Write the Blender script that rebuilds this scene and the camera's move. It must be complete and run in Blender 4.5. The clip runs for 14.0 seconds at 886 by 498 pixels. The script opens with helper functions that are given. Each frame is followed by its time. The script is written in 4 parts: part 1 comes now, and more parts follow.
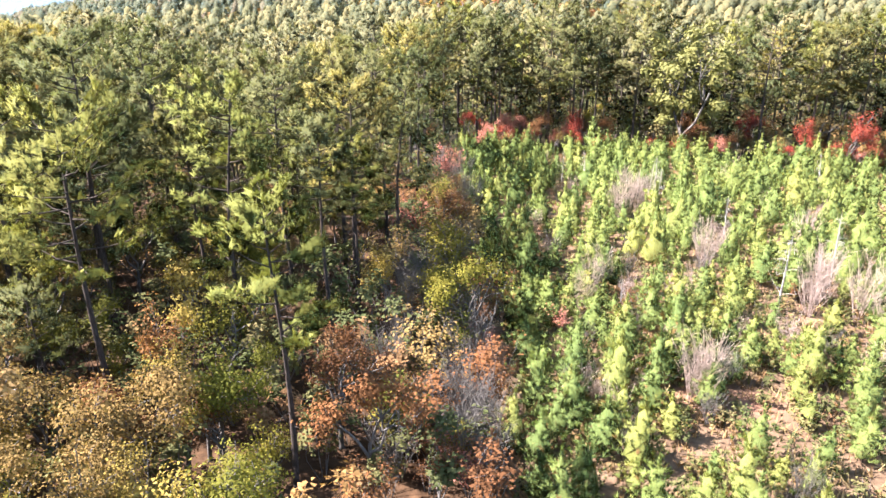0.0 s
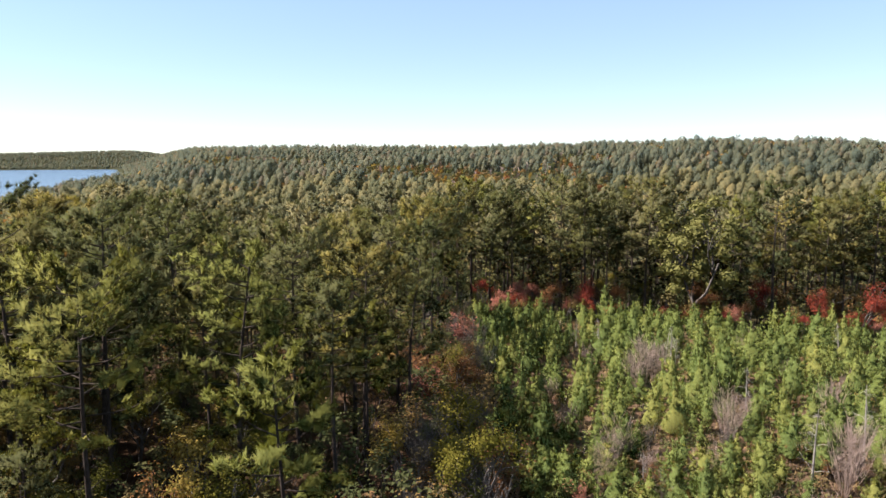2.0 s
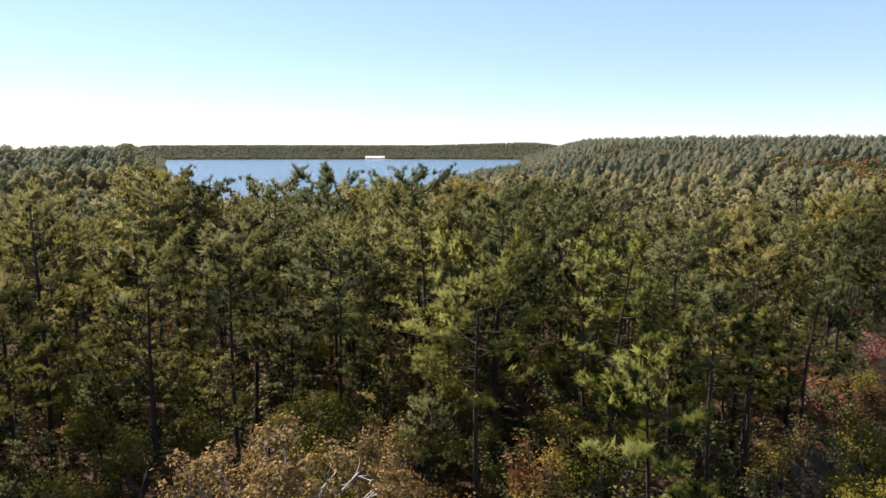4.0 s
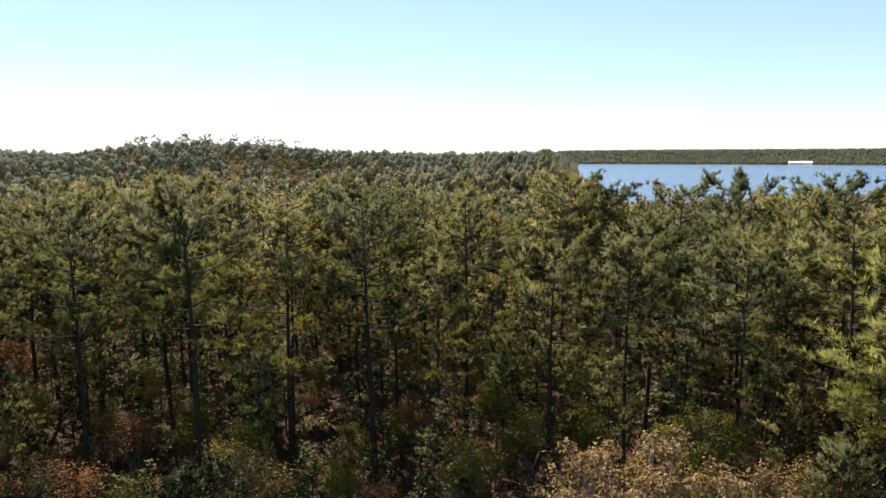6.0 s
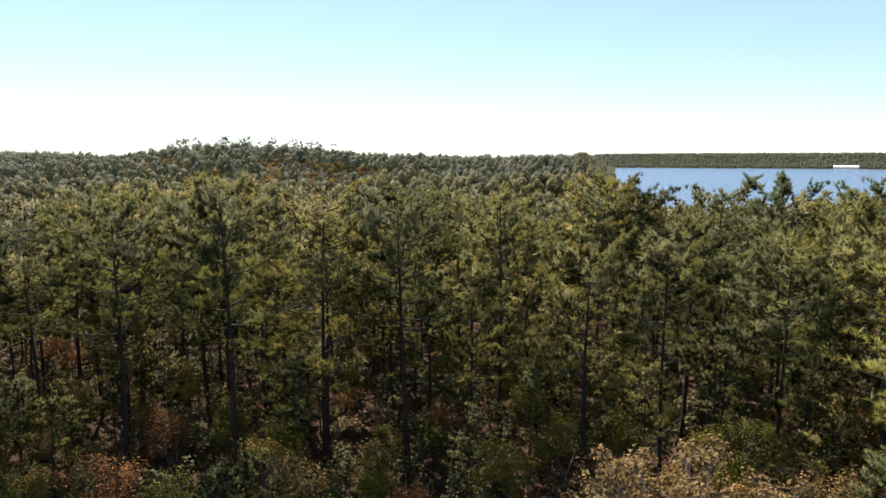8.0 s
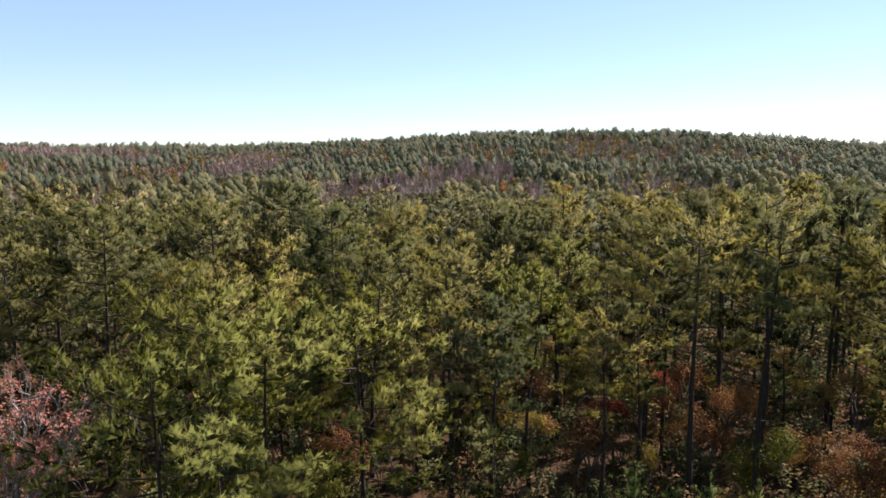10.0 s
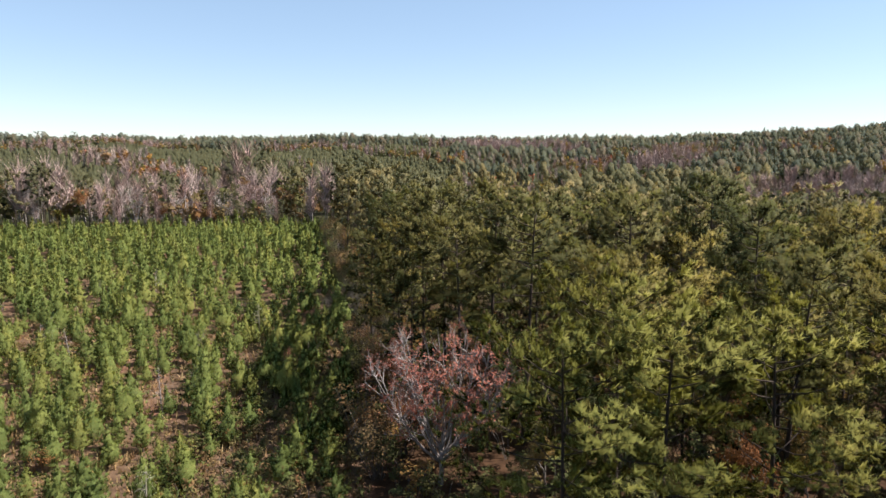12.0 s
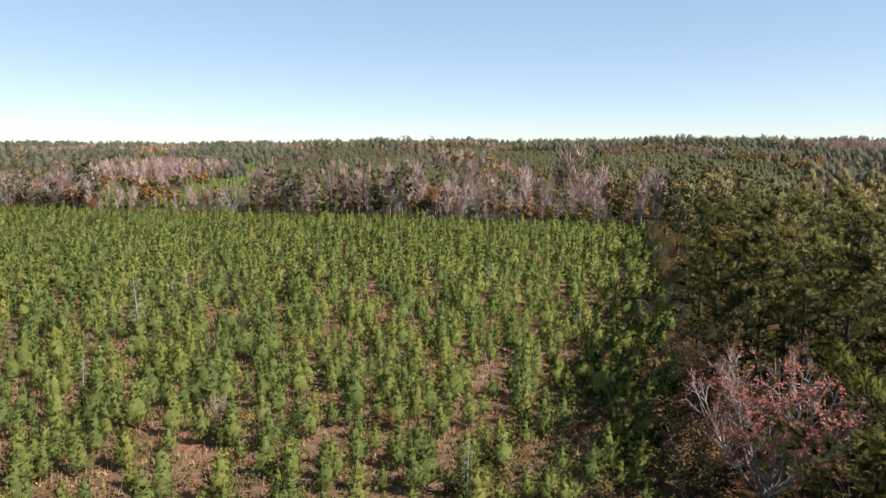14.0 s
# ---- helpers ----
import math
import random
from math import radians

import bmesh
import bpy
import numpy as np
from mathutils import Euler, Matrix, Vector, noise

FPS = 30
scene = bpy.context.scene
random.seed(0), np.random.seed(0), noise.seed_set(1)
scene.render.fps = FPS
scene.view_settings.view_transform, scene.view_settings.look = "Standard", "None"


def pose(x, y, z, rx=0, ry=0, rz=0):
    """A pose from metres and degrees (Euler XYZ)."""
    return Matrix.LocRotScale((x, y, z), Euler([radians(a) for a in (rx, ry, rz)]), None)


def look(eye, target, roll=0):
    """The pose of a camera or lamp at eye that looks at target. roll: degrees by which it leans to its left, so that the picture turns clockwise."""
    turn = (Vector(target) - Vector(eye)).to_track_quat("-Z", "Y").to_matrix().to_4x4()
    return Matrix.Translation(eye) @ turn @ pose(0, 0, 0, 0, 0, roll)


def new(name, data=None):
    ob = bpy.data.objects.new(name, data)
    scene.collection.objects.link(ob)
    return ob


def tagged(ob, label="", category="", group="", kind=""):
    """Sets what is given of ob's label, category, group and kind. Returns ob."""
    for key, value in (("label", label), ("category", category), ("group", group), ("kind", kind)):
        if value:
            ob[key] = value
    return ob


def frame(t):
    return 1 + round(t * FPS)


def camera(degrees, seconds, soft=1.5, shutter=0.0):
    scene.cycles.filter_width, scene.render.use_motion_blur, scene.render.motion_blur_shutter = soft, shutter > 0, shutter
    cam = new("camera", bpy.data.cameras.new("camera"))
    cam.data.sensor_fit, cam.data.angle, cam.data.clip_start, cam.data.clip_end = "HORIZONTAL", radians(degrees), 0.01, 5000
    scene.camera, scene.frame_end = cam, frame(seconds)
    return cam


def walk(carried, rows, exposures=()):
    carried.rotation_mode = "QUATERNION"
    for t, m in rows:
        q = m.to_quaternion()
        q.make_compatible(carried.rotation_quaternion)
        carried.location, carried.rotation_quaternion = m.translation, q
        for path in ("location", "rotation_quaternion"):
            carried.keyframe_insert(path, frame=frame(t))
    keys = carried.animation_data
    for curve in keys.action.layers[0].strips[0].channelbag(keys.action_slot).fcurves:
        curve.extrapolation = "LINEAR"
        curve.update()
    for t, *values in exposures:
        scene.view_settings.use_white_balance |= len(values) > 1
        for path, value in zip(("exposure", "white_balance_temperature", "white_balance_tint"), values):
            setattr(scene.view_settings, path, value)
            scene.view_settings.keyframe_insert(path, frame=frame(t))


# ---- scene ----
cam = camera(65.8, 14.0, soft=1.5)
EYE = (0.0, 0.0, 30.0)
ROWS = [  # seconds, yaw to the left, pitch, roll
    (0.0, 1.16, -21.56, 0.16),
    (0.5, 2.09, -21.67, 0.13),
    (1.0, 2.19, -17.64, 0.11),
    (1.5, 2.29, -10.83, 0.05),
    (2.0, 2.34, -7.66, -0.03),
    (2.5, 5.14, -7.70, -0.03),
    (2.6, 7.92, -7.75, -0.18),
    (3.0, 17.55, -7.83, -0.08),
    (3.2, 21.14, -7.95, -0.08),
    (5.3, 54.53, -8.33, 0.03),
    (5.5, 58.07, -8.24, 0.01),
    (6.0, 66.97, -7.98, 0.15),
    (6.5, 73.65, -7.86, 0.10),
    (7.0, 61.22, -7.75, -0.12),
    (7.2, 58.50, -7.72, -0.07),
    (9.3, 117.79, -7.67, 0.14),
    (9.5, 126.56, -7.67, 0.13),
    (10.0, 144.64, -7.78, 0.04),
    (10.5, 146.59, -7.97, -0.13),
    (11.0, 156.58, -8.20, -0.16),
    (11.5, 168.26, -8.40, -0.06),
    (12.0, 178.77, -8.44, 0.09),
    (12.5, 188.30, -8.41, 0.04),
    (13.0, 189.03, -8.33, -0.03),
    (13.3, 196.58, -8.20, 0.02),
    (13.5, 204.24, -8.22, 0.08),
    (14.0, 205.81, -8.21, 0.05),
]
walk(cam, [(t, pose(*EYE, 90 + p, r, y)) for t, y, p, r in ROWS],
     exposures=((0.0, 3.28, 6100, 17), (0.5, 3.33, 6100, 17), (1.0, 3.58, 6100, 17), (1.2, 3.5, 6100, 17), (1.5, 2.85, 6200, 16.5), (1.7, 2.4, 6300, 16), (1.9, 1.66, 6500, 15.5), (2.1, 1.66, 6500, 15.5), (2.5, 1.44, 6500, 15.5), (3.0, 1.46, 6500, 15.5), (7.2, 1.54, 6400, 15), (12.0, 1.42, 6500, 15.5), (14.0, 1.32, 6550, 15.5)))

# ---- world and sun ----
SUN_AZ, SUN_EL = 92.0, 46.0  # degrees to the left of +y, degrees up
sun_way = Vector((-math.sin(radians(SUN_AZ)) * math.cos(radians(SUN_EL)), math.cos(radians(SUN_AZ)) * math.cos(radians(SUN_EL)), math.sin(radians(SUN_EL))))
world = bpy.data.worlds.new("world")
world.use_nodes = True
scene.world = world
wn = world.node_tree
sky = wn.nodes.new("ShaderNodeTexSky")
sky.sky_type, sky.sun_disc = "NISHITA", False
sky.sun_elevation, sky.sun_rotation = radians(SUN_EL), radians(-SUN_AZ)
sky.air_density, sky.dust_density, sky.ozone_density = 0.9, 0.1, 1.0
sky.altitude = 800
veil = wn.nodes.new("ShaderNodeMix")  # thin even veil over the blue
veil.data_type = "RGBA"
veil.inputs[0].default_value, veil.inputs[7].default_value = 0.28, (4.6, 6.85, 8.65, 1)
wn.links.new(sky.outputs[0], veil.inputs[6])
wn.links.new(veil.outputs[2], wn.nodes["Background"].inputs[0])
wn.nodes["Background"].inputs[1].default_value = 0.055
sun = new("sun", bpy.data.lights.new("sun", "SUN"))
sun.data.energy, sun.data.angle, sun.data.color = 5.0, radians(0.5), (1.0, 0.95, 0.88)
sun.matrix_world = look(sun_way * 100, (0, 0, 0))


# ---- materials ----
def material(name):
    m = bpy.data.materials.new(name)
    m.use_nodes = True
    nt = m.node_tree
    return m, nt, nt.nodes["Principled BSDF"]


def node(nt, kind, **values):
    n = nt.nodes.new(kind)
    for key, value in values.items():
        n.inputs[key.replace("_", " ")].default_value = value
    return n


def ramp(nt, source, stops):
    n = nt.nodes.new("ShaderNodeValToRGB")
    e = n.color_ramp.elements
    while len(e) < len(stops):
        e.new(0.5)
    for el, (at, col) in zip(e, stops):
        el.position, el.color = at, (*col, 1)
    nt.links.new(source, n.inputs[0])
    return n.outputs[0]


def mixed(nt, a, b, fac, kind="MIX"):
    n = nt.nodes.new("ShaderNodeMix")
    n.data_type, n.blend_type = "RGBA", kind
    for socket, value in ((n.inputs[6], a), (n.inputs[7], b), (n.inputs[0], fac)):
        if isinstance(value, (tuple, float)):
            socket.default_value = (*value, 1) if isinstance(value, tuple) else value
        else:
            nt.links.new(value, socket)
    return n.outputs[2]


def foliage(name, stops, shared, through_leaf=0.28, rough=0.7, spread=0.18, airy=0.0):
    """Leaves: the tree's own tint along the stops, each spray of leaves a little lighter or darker, and light through the leaf."""
    m, nt, bsdf = material(name)
    if shared:
        a = nt.nodes.new("ShaderNodeAttribute")
        a.attribute_name = "tint"
        source = a.outputs["Fac"]
    else:
        source = nt.nodes.new("ShaderNodeObjectInfo").outputs["Random"]
    col = ramp(nt, source, stops)
    if not shared:  # old needles and dying leaves
        a = nt.nodes.new("ShaderNodeAttribute")
        a.attribute_name = "tint"
        old = nt.nodes.new("ShaderNodeMapRange")
        old.inputs["From Min"].default_value = 0.8
        nt.links.new(a.outputs["Fac"], old.inputs["Value"])
        col = mixed(nt, col, (0.135, 0.085, 0.037), old.outputs[0])
    geo = nt.nodes.new("ShaderNodeNewGeometry")
    leaf = nt.nodes.new("ShaderNodeMapRange")
    leaf.inputs["To Min"].default_value, leaf.inputs["To Max"].default_value = 1 - spread, 1 + spread
    nt.links.new(geo.outputs["Random Per Island"], leaf.inputs["Value"])
    n = node(nt, "ShaderNodeTexNoise", Scale=0.9, Detail=2.0)
    tex = nt.nodes.new("ShaderNodeTexCoord")
    nt.links.new(tex.outputs["Object"], n.inputs["Vector"])
    col = mixed(nt, col, ramp(nt, n.outputs[0], [(0.3, (0.75, 0.78, 0.7)), (0.7, (1.3, 1.22, 1.1))]), 1.0, "MULTIPLY")
    col = mixed(nt, col, leaf.outputs[0], 1.0, "MULTIPLY")
    nt.links.new(col, bsdf.inputs["Base Color"])
    bsdf.inputs["Roughness"].default_value = rough
    bsdf.inputs["Specular IOR Level"].default_value = 0.03
    tr = nt.nodes.new("ShaderNodeBsdfTranslucent")
    nt.links.new(mixed(nt, col, (1.12, 1.15, 0.75), 1.0, "MULTIPLY"), tr.inputs[0])
    mx = nt.nodes.new("ShaderNodeMixShader")
    mx.inputs[0].default_value = through_leaf
    nt.links.new(bsdf.outputs[0], mx.inputs[1])
    nt.links.new(tr.outputs[0], mx.inputs[2])
    last = mx.outputs[0]
    if airy:  # a spray of needles lets part of the light past between them
        gap = nt.nodes.new("ShaderNodeMixShader")
        gap.inputs[0].default_value = airy
        nt.links.new(last, gap.inputs[1])
        nt.links.new(nt.nodes.new("ShaderNodeBsdfTransparent").outputs[0], gap.inputs[2])
        last = gap.outputs[0]
    nt.links.new(last, nt.nodes["Material Output"].inputs[0])
    return m


def bark(name, dark, light, scale=3.0):
    m, nt, bsdf = material(name)
    tex = nt.nodes.new("ShaderNodeTexCoord")
    mapping = nt.nodes.new("ShaderNodeMapping")
    mapping.inputs["Scale"].default_value = (1, 1, 0.25)
    nt.links.new(tex.outputs["Object"], mapping.inputs[0])
    n = node(nt, "ShaderNodeTexNoise", Scale=scale * 3, Detail=6.0, Roughness=0.7)
    nt.links.new(mapping.outputs[0], n.inputs["Vector"])
    nt.links.new(ramp(nt, n.outputs[0], [(0.35, dark), (0.65, light)]), bsdf.inputs["Base Color"])
    bump = node(nt, "ShaderNodeBump", Strength=0.6, Distance=0.03)
    nt.links.new(n.outputs[0], bump.inputs["Height"])
    nt.links.new(bump.outputs[0], bsdf.inputs["Normal"])
    bsdf.inputs["Roughness"].default_value = 0.9
    bsdf.inputs["Specular IOR Level"].default_value = 0.12
    return m


PINE = [(0.0, (0.063, 0.075, 0.037)), (0.4, (0.111, 0.110, 0.050)), (0.75, (0.150, 0.135, 0.054)), (1.0, (0.193, 0.161, 0.057))]
YOUNG = [(0.0, (0.089, 0.121, 0.042)), (0.6, (0.133, 0.161, 0.051)), (1.0, (0.181, 0.186, 0.057))]
# blue raised a little in the needle colour to suggest haze
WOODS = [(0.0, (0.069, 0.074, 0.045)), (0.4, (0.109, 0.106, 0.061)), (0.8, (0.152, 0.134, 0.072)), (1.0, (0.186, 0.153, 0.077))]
# far pines: grey-blue haze of distance mixed into the needle colour
HAZY_WOODS = [(0.0, (0.056, 0.070, 0.058)), (0.5, (0.088, 0.096, 0.070)), (0.8, (0.118, 0.116, 0.080)), (1.0, (0.118, 0.096, 0.074))]
LEAF = {
    "yellow": [(0.0, (0.168, 0.124, 0.034)), (1.0, (0.241, 0.174, 0.047))],
    "orange": [(0.0, (0.181, 0.074, 0.034)), (1.0, (0.241, 0.121, 0.054))],
    "red": [(0.0, (0.134, 0.023, 0.020)), (1.0, (0.214, 0.047, 0.030))],
    "tan": [(0.0, (0.134, 0.087, 0.034)), (1.0, (0.201, 0.134, 0.054))],
    "olive": [(0.0, (0.060, 0.067, 0.013)), (1.0, (0.127, 0.107, 0.020))],
    "pink": [(0.0, (0.261, 0.092, 0.074)), (1.0, (0.332, 0.139, 0.111))],
    "rust": [(0.0, (0.087, 0.040, 0.020)), (1.0, (0.134, 0.060, 0.027))],
}
M_PINE = foliage("pine_needles", PINE, False, 0.36, airy=0.33)
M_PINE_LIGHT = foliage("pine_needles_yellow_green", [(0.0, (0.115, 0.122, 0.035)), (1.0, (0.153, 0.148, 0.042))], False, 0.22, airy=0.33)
M_YOUNG = foliage("young_needles", YOUNG, False, 0.3, airy=0.4)
M_PINE_S = foliage("pine_needles_woods", WOODS, True, 0.22, spread=0.1, airy=0.3)
# far woods, with the haze put into their base colour
M_FAR_S = foliage("pine_needles_haze_tinted", HAZY_WOODS, True, 0.2, spread=0.08, airy=0.42)
M_MIDFAR_S = foliage("pine_needles_farther_woods", WOODS, True, 0.2, spread=0.1, airy=0.38)
M_YOUNG_S = foliage("young_needles_rows", YOUNG, True, 0.3, spread=0.1, airy=0.4)
M_LEAF = {key: foliage("leaves_" + key, stops, False, 0.28) for key, stops in LEAF.items()}
M_HARD_S = foliage("leaves_woods", [(0.0, (0.056, 0.065, 0.028)), (0.35, (0.104, 0.096, 0.041)), (0.55, (0.137, 0.089, 0.048)), (0.75, (0.176, 0.096, 0.048)),
                                    (0.9, (0.241, 0.161, 0.032)), (1.0, (0.193, 0.041, 0.024))], True)
M_TWIG_S = foliage("bare_twigs_woods", [(0.0, (0.181, 0.122, 0.117)), (0.5, (0.262, 0.183, 0.178)), (1.0, (0.362, 0.287, 0.278))], True, 0.0, 0.8)
M_BARK = bark("pine_bark", (0.017, 0.013, 0.010), (0.058, 0.043, 0.036))
M_GREY = bark("grey_bark", (0.057, 0.047, 0.040), (0.134, 0.117, 0.104))
M_SILVER = bark("weathered_wood", (0.161, 0.137, 0.124), (0.295, 0.261, 0.241))
M_TWIG = bark("dry_twigs", (0.171, 0.122, 0.098), (0.332, 0.244, 0.202))
M_GRASS = foliage("dry_grass", [(0.0, (0.174, 0.101, 0.054)), (0.5, (0.228, 0.154, 0.080)), (1.0, (0.281, 0.221, 0.127))], True, 0.15, 0.8)


def ground_material():
    m, nt, bsdf = material("forest_floor_and_clearing")
    tex = nt.nodes.new("ShaderNodeTexCoord")
    big = node(nt, "ShaderNodeTexNoise", Scale=0.07, Detail=4.0, Roughness=0.6)
    mid = node(nt, "ShaderNodeTexNoise", Scale=0.9, Detail=6.0, Roughness=0.7)
    fine = node(nt, "ShaderNodeTexNoise", Scale=9.0, Detail=4.0, Roughness=0.7)
    for n in (big, mid, fine):
        nt.links.new(tex.outputs["Object"], n.inputs["Vector"])
    litter = ramp(nt, mid.outputs[0], [(0.3, (0.022, 0.013, 0.008)), (0.55, (0.052, 0.029, 0.016)), (0.75, (0.090, 0.050, 0.027))])
    grass = ramp(nt, mid.outputs[0], [(0.3, (0.050, 0.032, 0.020)), (0.5, (0.101, 0.063, 0.039)), (0.7, (0.154, 0.101, 0.062))])
    clay = ramp(nt, fine.outputs[0], [(0.3, (0.134, 0.064, 0.040)), (0.7, (0.194, 0.104, 0.067))])
    spots = ramp(nt, big.outputs[0], [(0.57, (0, 0, 0)), (0.66, (1, 1, 1))])
    grass = mixed(nt, grass, clay, spots)
    a = nt.nodes.new("ShaderNodeAttribute")
    a.attribute_name = "tint"
    scrub = ramp(nt, mid.outputs[0], [(0.3, (0.020, 0.024, 0.011)), (0.7, (0.047, 0.044, 0.020))])
    b = nt.nodes.new("ShaderNodeAttribute")
    b.attribute_name = "scrub"
    base = mixed(nt, litter, scrub, b.outputs["Fac"])
    base = mixed(nt, base, grass, a.outputs["Fac"])
    base = mixed(nt, base, ramp(nt, fine.outputs[0], [(0.2, (0.7, 0.7, 0.7)), (0.8, (1.25, 1.25, 1.25))]), 1.0, "MULTIPLY")
    nt.links.new(base, bsdf.inputs["Base Color"])
    bump = node(nt, "ShaderNodeBump", Strength=0.7, Distance=0.15)
    nt.links.new(mid.outputs[0], bump.inputs["Height"])
    nt.links.new(bump.outputs[0], bsdf.inputs["Normal"])
    bsdf.inputs["Roughness"].default_value = 0.95
    bsdf.inputs["Specular IOR Level"].default_value = 0.05
    return m


def water_material():
    m, nt, bsdf = material("lake_water")
    tex = nt.nodes.new("ShaderNodeTexCoord")
    n = node(nt, "ShaderNodeTexNoise", Scale=0.25, Detail=4.0)
    nt.links.new(tex.outputs["Object"], n.inputs["Vector"])
    wide = node(nt, "ShaderNodeTexNoise", Scale=0.008, Detail=3.0)
    nt.links.new(tex.outputs["Object"], wide.inputs["Vector"])
    nt.links.new(ramp(nt, wide.outputs[0], [(0.35, (0.030, 0.057, 0.090)), (0.65, (0.047, 0.080, 0.121))]), bsdf.inputs["Base Color"])
    bump = node(nt, "ShaderNodeBump", Strength=0.9, Distance=0.8)
    nt.links.new(n.outputs[0], bump.inputs["Height"])
    nt.links.new(bump.outputs[0], bsdf.inputs["Normal"])
    bsdf.inputs["Roughness"].default_value = 0.25
    bsdf.inputs["IOR"].default_value = 1.33
    return m


def plain(name, col, rough=0.7):
    m, nt, bsdf = material(name)
    n = node(nt, "ShaderNodeTexNoise", Scale=0.6, Detail=4.0)
    tex = nt.nodes.new("ShaderNodeTexCoord")
    nt.links.new(tex.outputs["Object"], n.inputs["Vector"])
    nt.links.new(ramp(nt, n.outputs[0], [(0.3, tuple(c * 0.85 for c in col)), (0.7, col)]), bsdf.inputs["Base Color"])
    bsdf.inputs["Roughness"].default_value = rough
    return m


M_GROUND, M_WATER = ground_material(), water_material()
M_WHITE, M_ROOF, M_DARK, M_SAND = plain("white_cladding", (0.8, 0.8, 0.78)), plain("pale_metal_roof", (0.72, 0.73, 0.75), 0.4), plain("dark_glass", (0.05, 0.06, 0.07), 0.2), plain("sandy_bank", (0.55, 0.42, 0.30))


# ---- mesh helpers ----
rng = np.random.default_rng(7)


class Geo:
    """Triangles gathered from many pieces, each with a tint and its normals."""

    def __init__(self):
        self.v, self.f, self.t, self.m, self.n = [], [], [], [], 0

    def add(self, v, f, tint=0.5, normals=None):
        v, f = np.asarray(v, float), np.asarray(f, int)
        if normals is None:
            normals = np.zeros_like(v)
            flat = np.cross(v[f[:, 1]] - v[f[:, 0]], v[f[:, 2]] - v[f[:, 0]])
            for k in range(f.shape[1]):
                np.add.at(normals, f[:, k], flat)
            normals = unit(normals)
        self.v.append(v)
        self.f.append(f + self.n)
        self.t.append(np.broadcast_to(np.asarray(tint, float), (len(v),)))
        self.m.append(normals)
        self.n += len(v)

    def arrays(self):
        return np.concatenate(self.v), np.concatenate(self.f), np.concatenate(self.t), np.concatenate(self.m)


def mesh_of(name, v, f, mat, tint=None, smooth=False, normals=None):
    me = bpy.data.meshes.new(name)
    me.vertices.add(len(v))
    me.vertices.foreach_set("co", np.ascontiguousarray(v, dtype=np.float32).ravel())
    k = f.shape[1]
    me.loops.add(len(f) * k)
    me.loops.foreach_set("vertex_index", np.ascontiguousarray(f, dtype=np.int32).ravel())
    me.polygons.add(len(f))
    me.polygons.foreach_set("loop_start", np.arange(0, len(f) * k, k, dtype=np.int32))
    if tint is not None:
        me.attributes.new("tint", "FLOAT", "POINT").data.foreach_set("value", np.ascontiguousarray(tint, dtype=np.float32))
    me.materials.append(mat)
    me.update(calc_edges=True)
    me.polygons.foreach_set("use_smooth", np.full(len(f), smooth))
    if normals is not None:
        me.attributes.new("custom_normal", "FLOAT_VECTOR", "POINT").data.foreach_set("vector", np.ascontiguousarray(normals, dtype=np.float32).ravel())
    return me


def unit(v):
    return v / np.maximum(np.linalg.norm(v, axis=-1, keepdims=True), 1e-9)


def tube(points, radii, sides=6):
    p, r = np.asarray(points, float), np.asarray(radii, float)
    way = unit(np.gradient(p, axis=0))
    ref = np.where(np.abs(way[:, 2:]) < 0.9, np.array([[0, 0, 1.0]]), np.array([[1.0, 0, 0]]))
    a = unit(np.cross(way, ref[:1] if len({tuple(x) for x in ref}) == 1 else np.array([[0.3, 0.9, 0.1]])))
    b = np.cross(way, a)
    ang = np.arange(sides) * 2 * math.pi / sides
    v = p[:, None] + r[:, None, None] * (np.cos(ang)[None, :, None] * a[:, None] + np.sin(ang)[None, :, None] * b[:, None])
    f = []
    for i in range(len(p) - 1):
        for j in range(sides):
            q, w = i * sides + j, i * sides + (j + 1) % sides
            f += [(q, w, w + sides), (q, w + sides, q + sides)]
    return v.reshape(-1, 3), np.array(f)


def blades(at, way, length, width, lift=0.0, facing=None):
    """One slim leaf triangle from each point along its way, its face turned roughly to facing."""
    n = len(at)
    way = unit(way + np.array([0, 0, lift]))
    turn = unit(rng.normal(size=(n, 3)))
    if facing is not None:
        turn = unit(unit(facing) + turn * 0.35)
    side = unit(np.cross(way, turn))
    length, width = np.broadcast_to(length, (n,))[:, None], np.broadcast_to(width, (n,))[:, None]
    v = np.stack([at - side * width / 2, at + side * width / 2, at + way * length], 1).reshape(-1, 3)
    return v, np.arange(n * 3).reshape(-1, 3)


def scraps(at, size, facing, loose=0.45):
    """Loose leaf triangles, their faces turned roughly to facing."""
    n = len(at)
    face = unit(unit(facing) + unit(rng.normal(size=(n, 3))) * loose)
    a = unit(np.cross(face, rng.normal(size=(n, 3))))
    b = np.cross(face, a)
    s = np.broadcast_to(size, (n,))[:, None]
    v = np.stack([at - a * s * 0.5, at + a * s * 0.5 + b * s * 0.15, at + b * s * 0.8], 1).reshape(-1, 3)
    return v, np.arange(n * 3).reshape(-1, 3)


def ball(n, r):
    return unit(rng.normal(size=(n, 3))) * (rng.random((n, 1)) ** 0.45) * np.asarray(r)


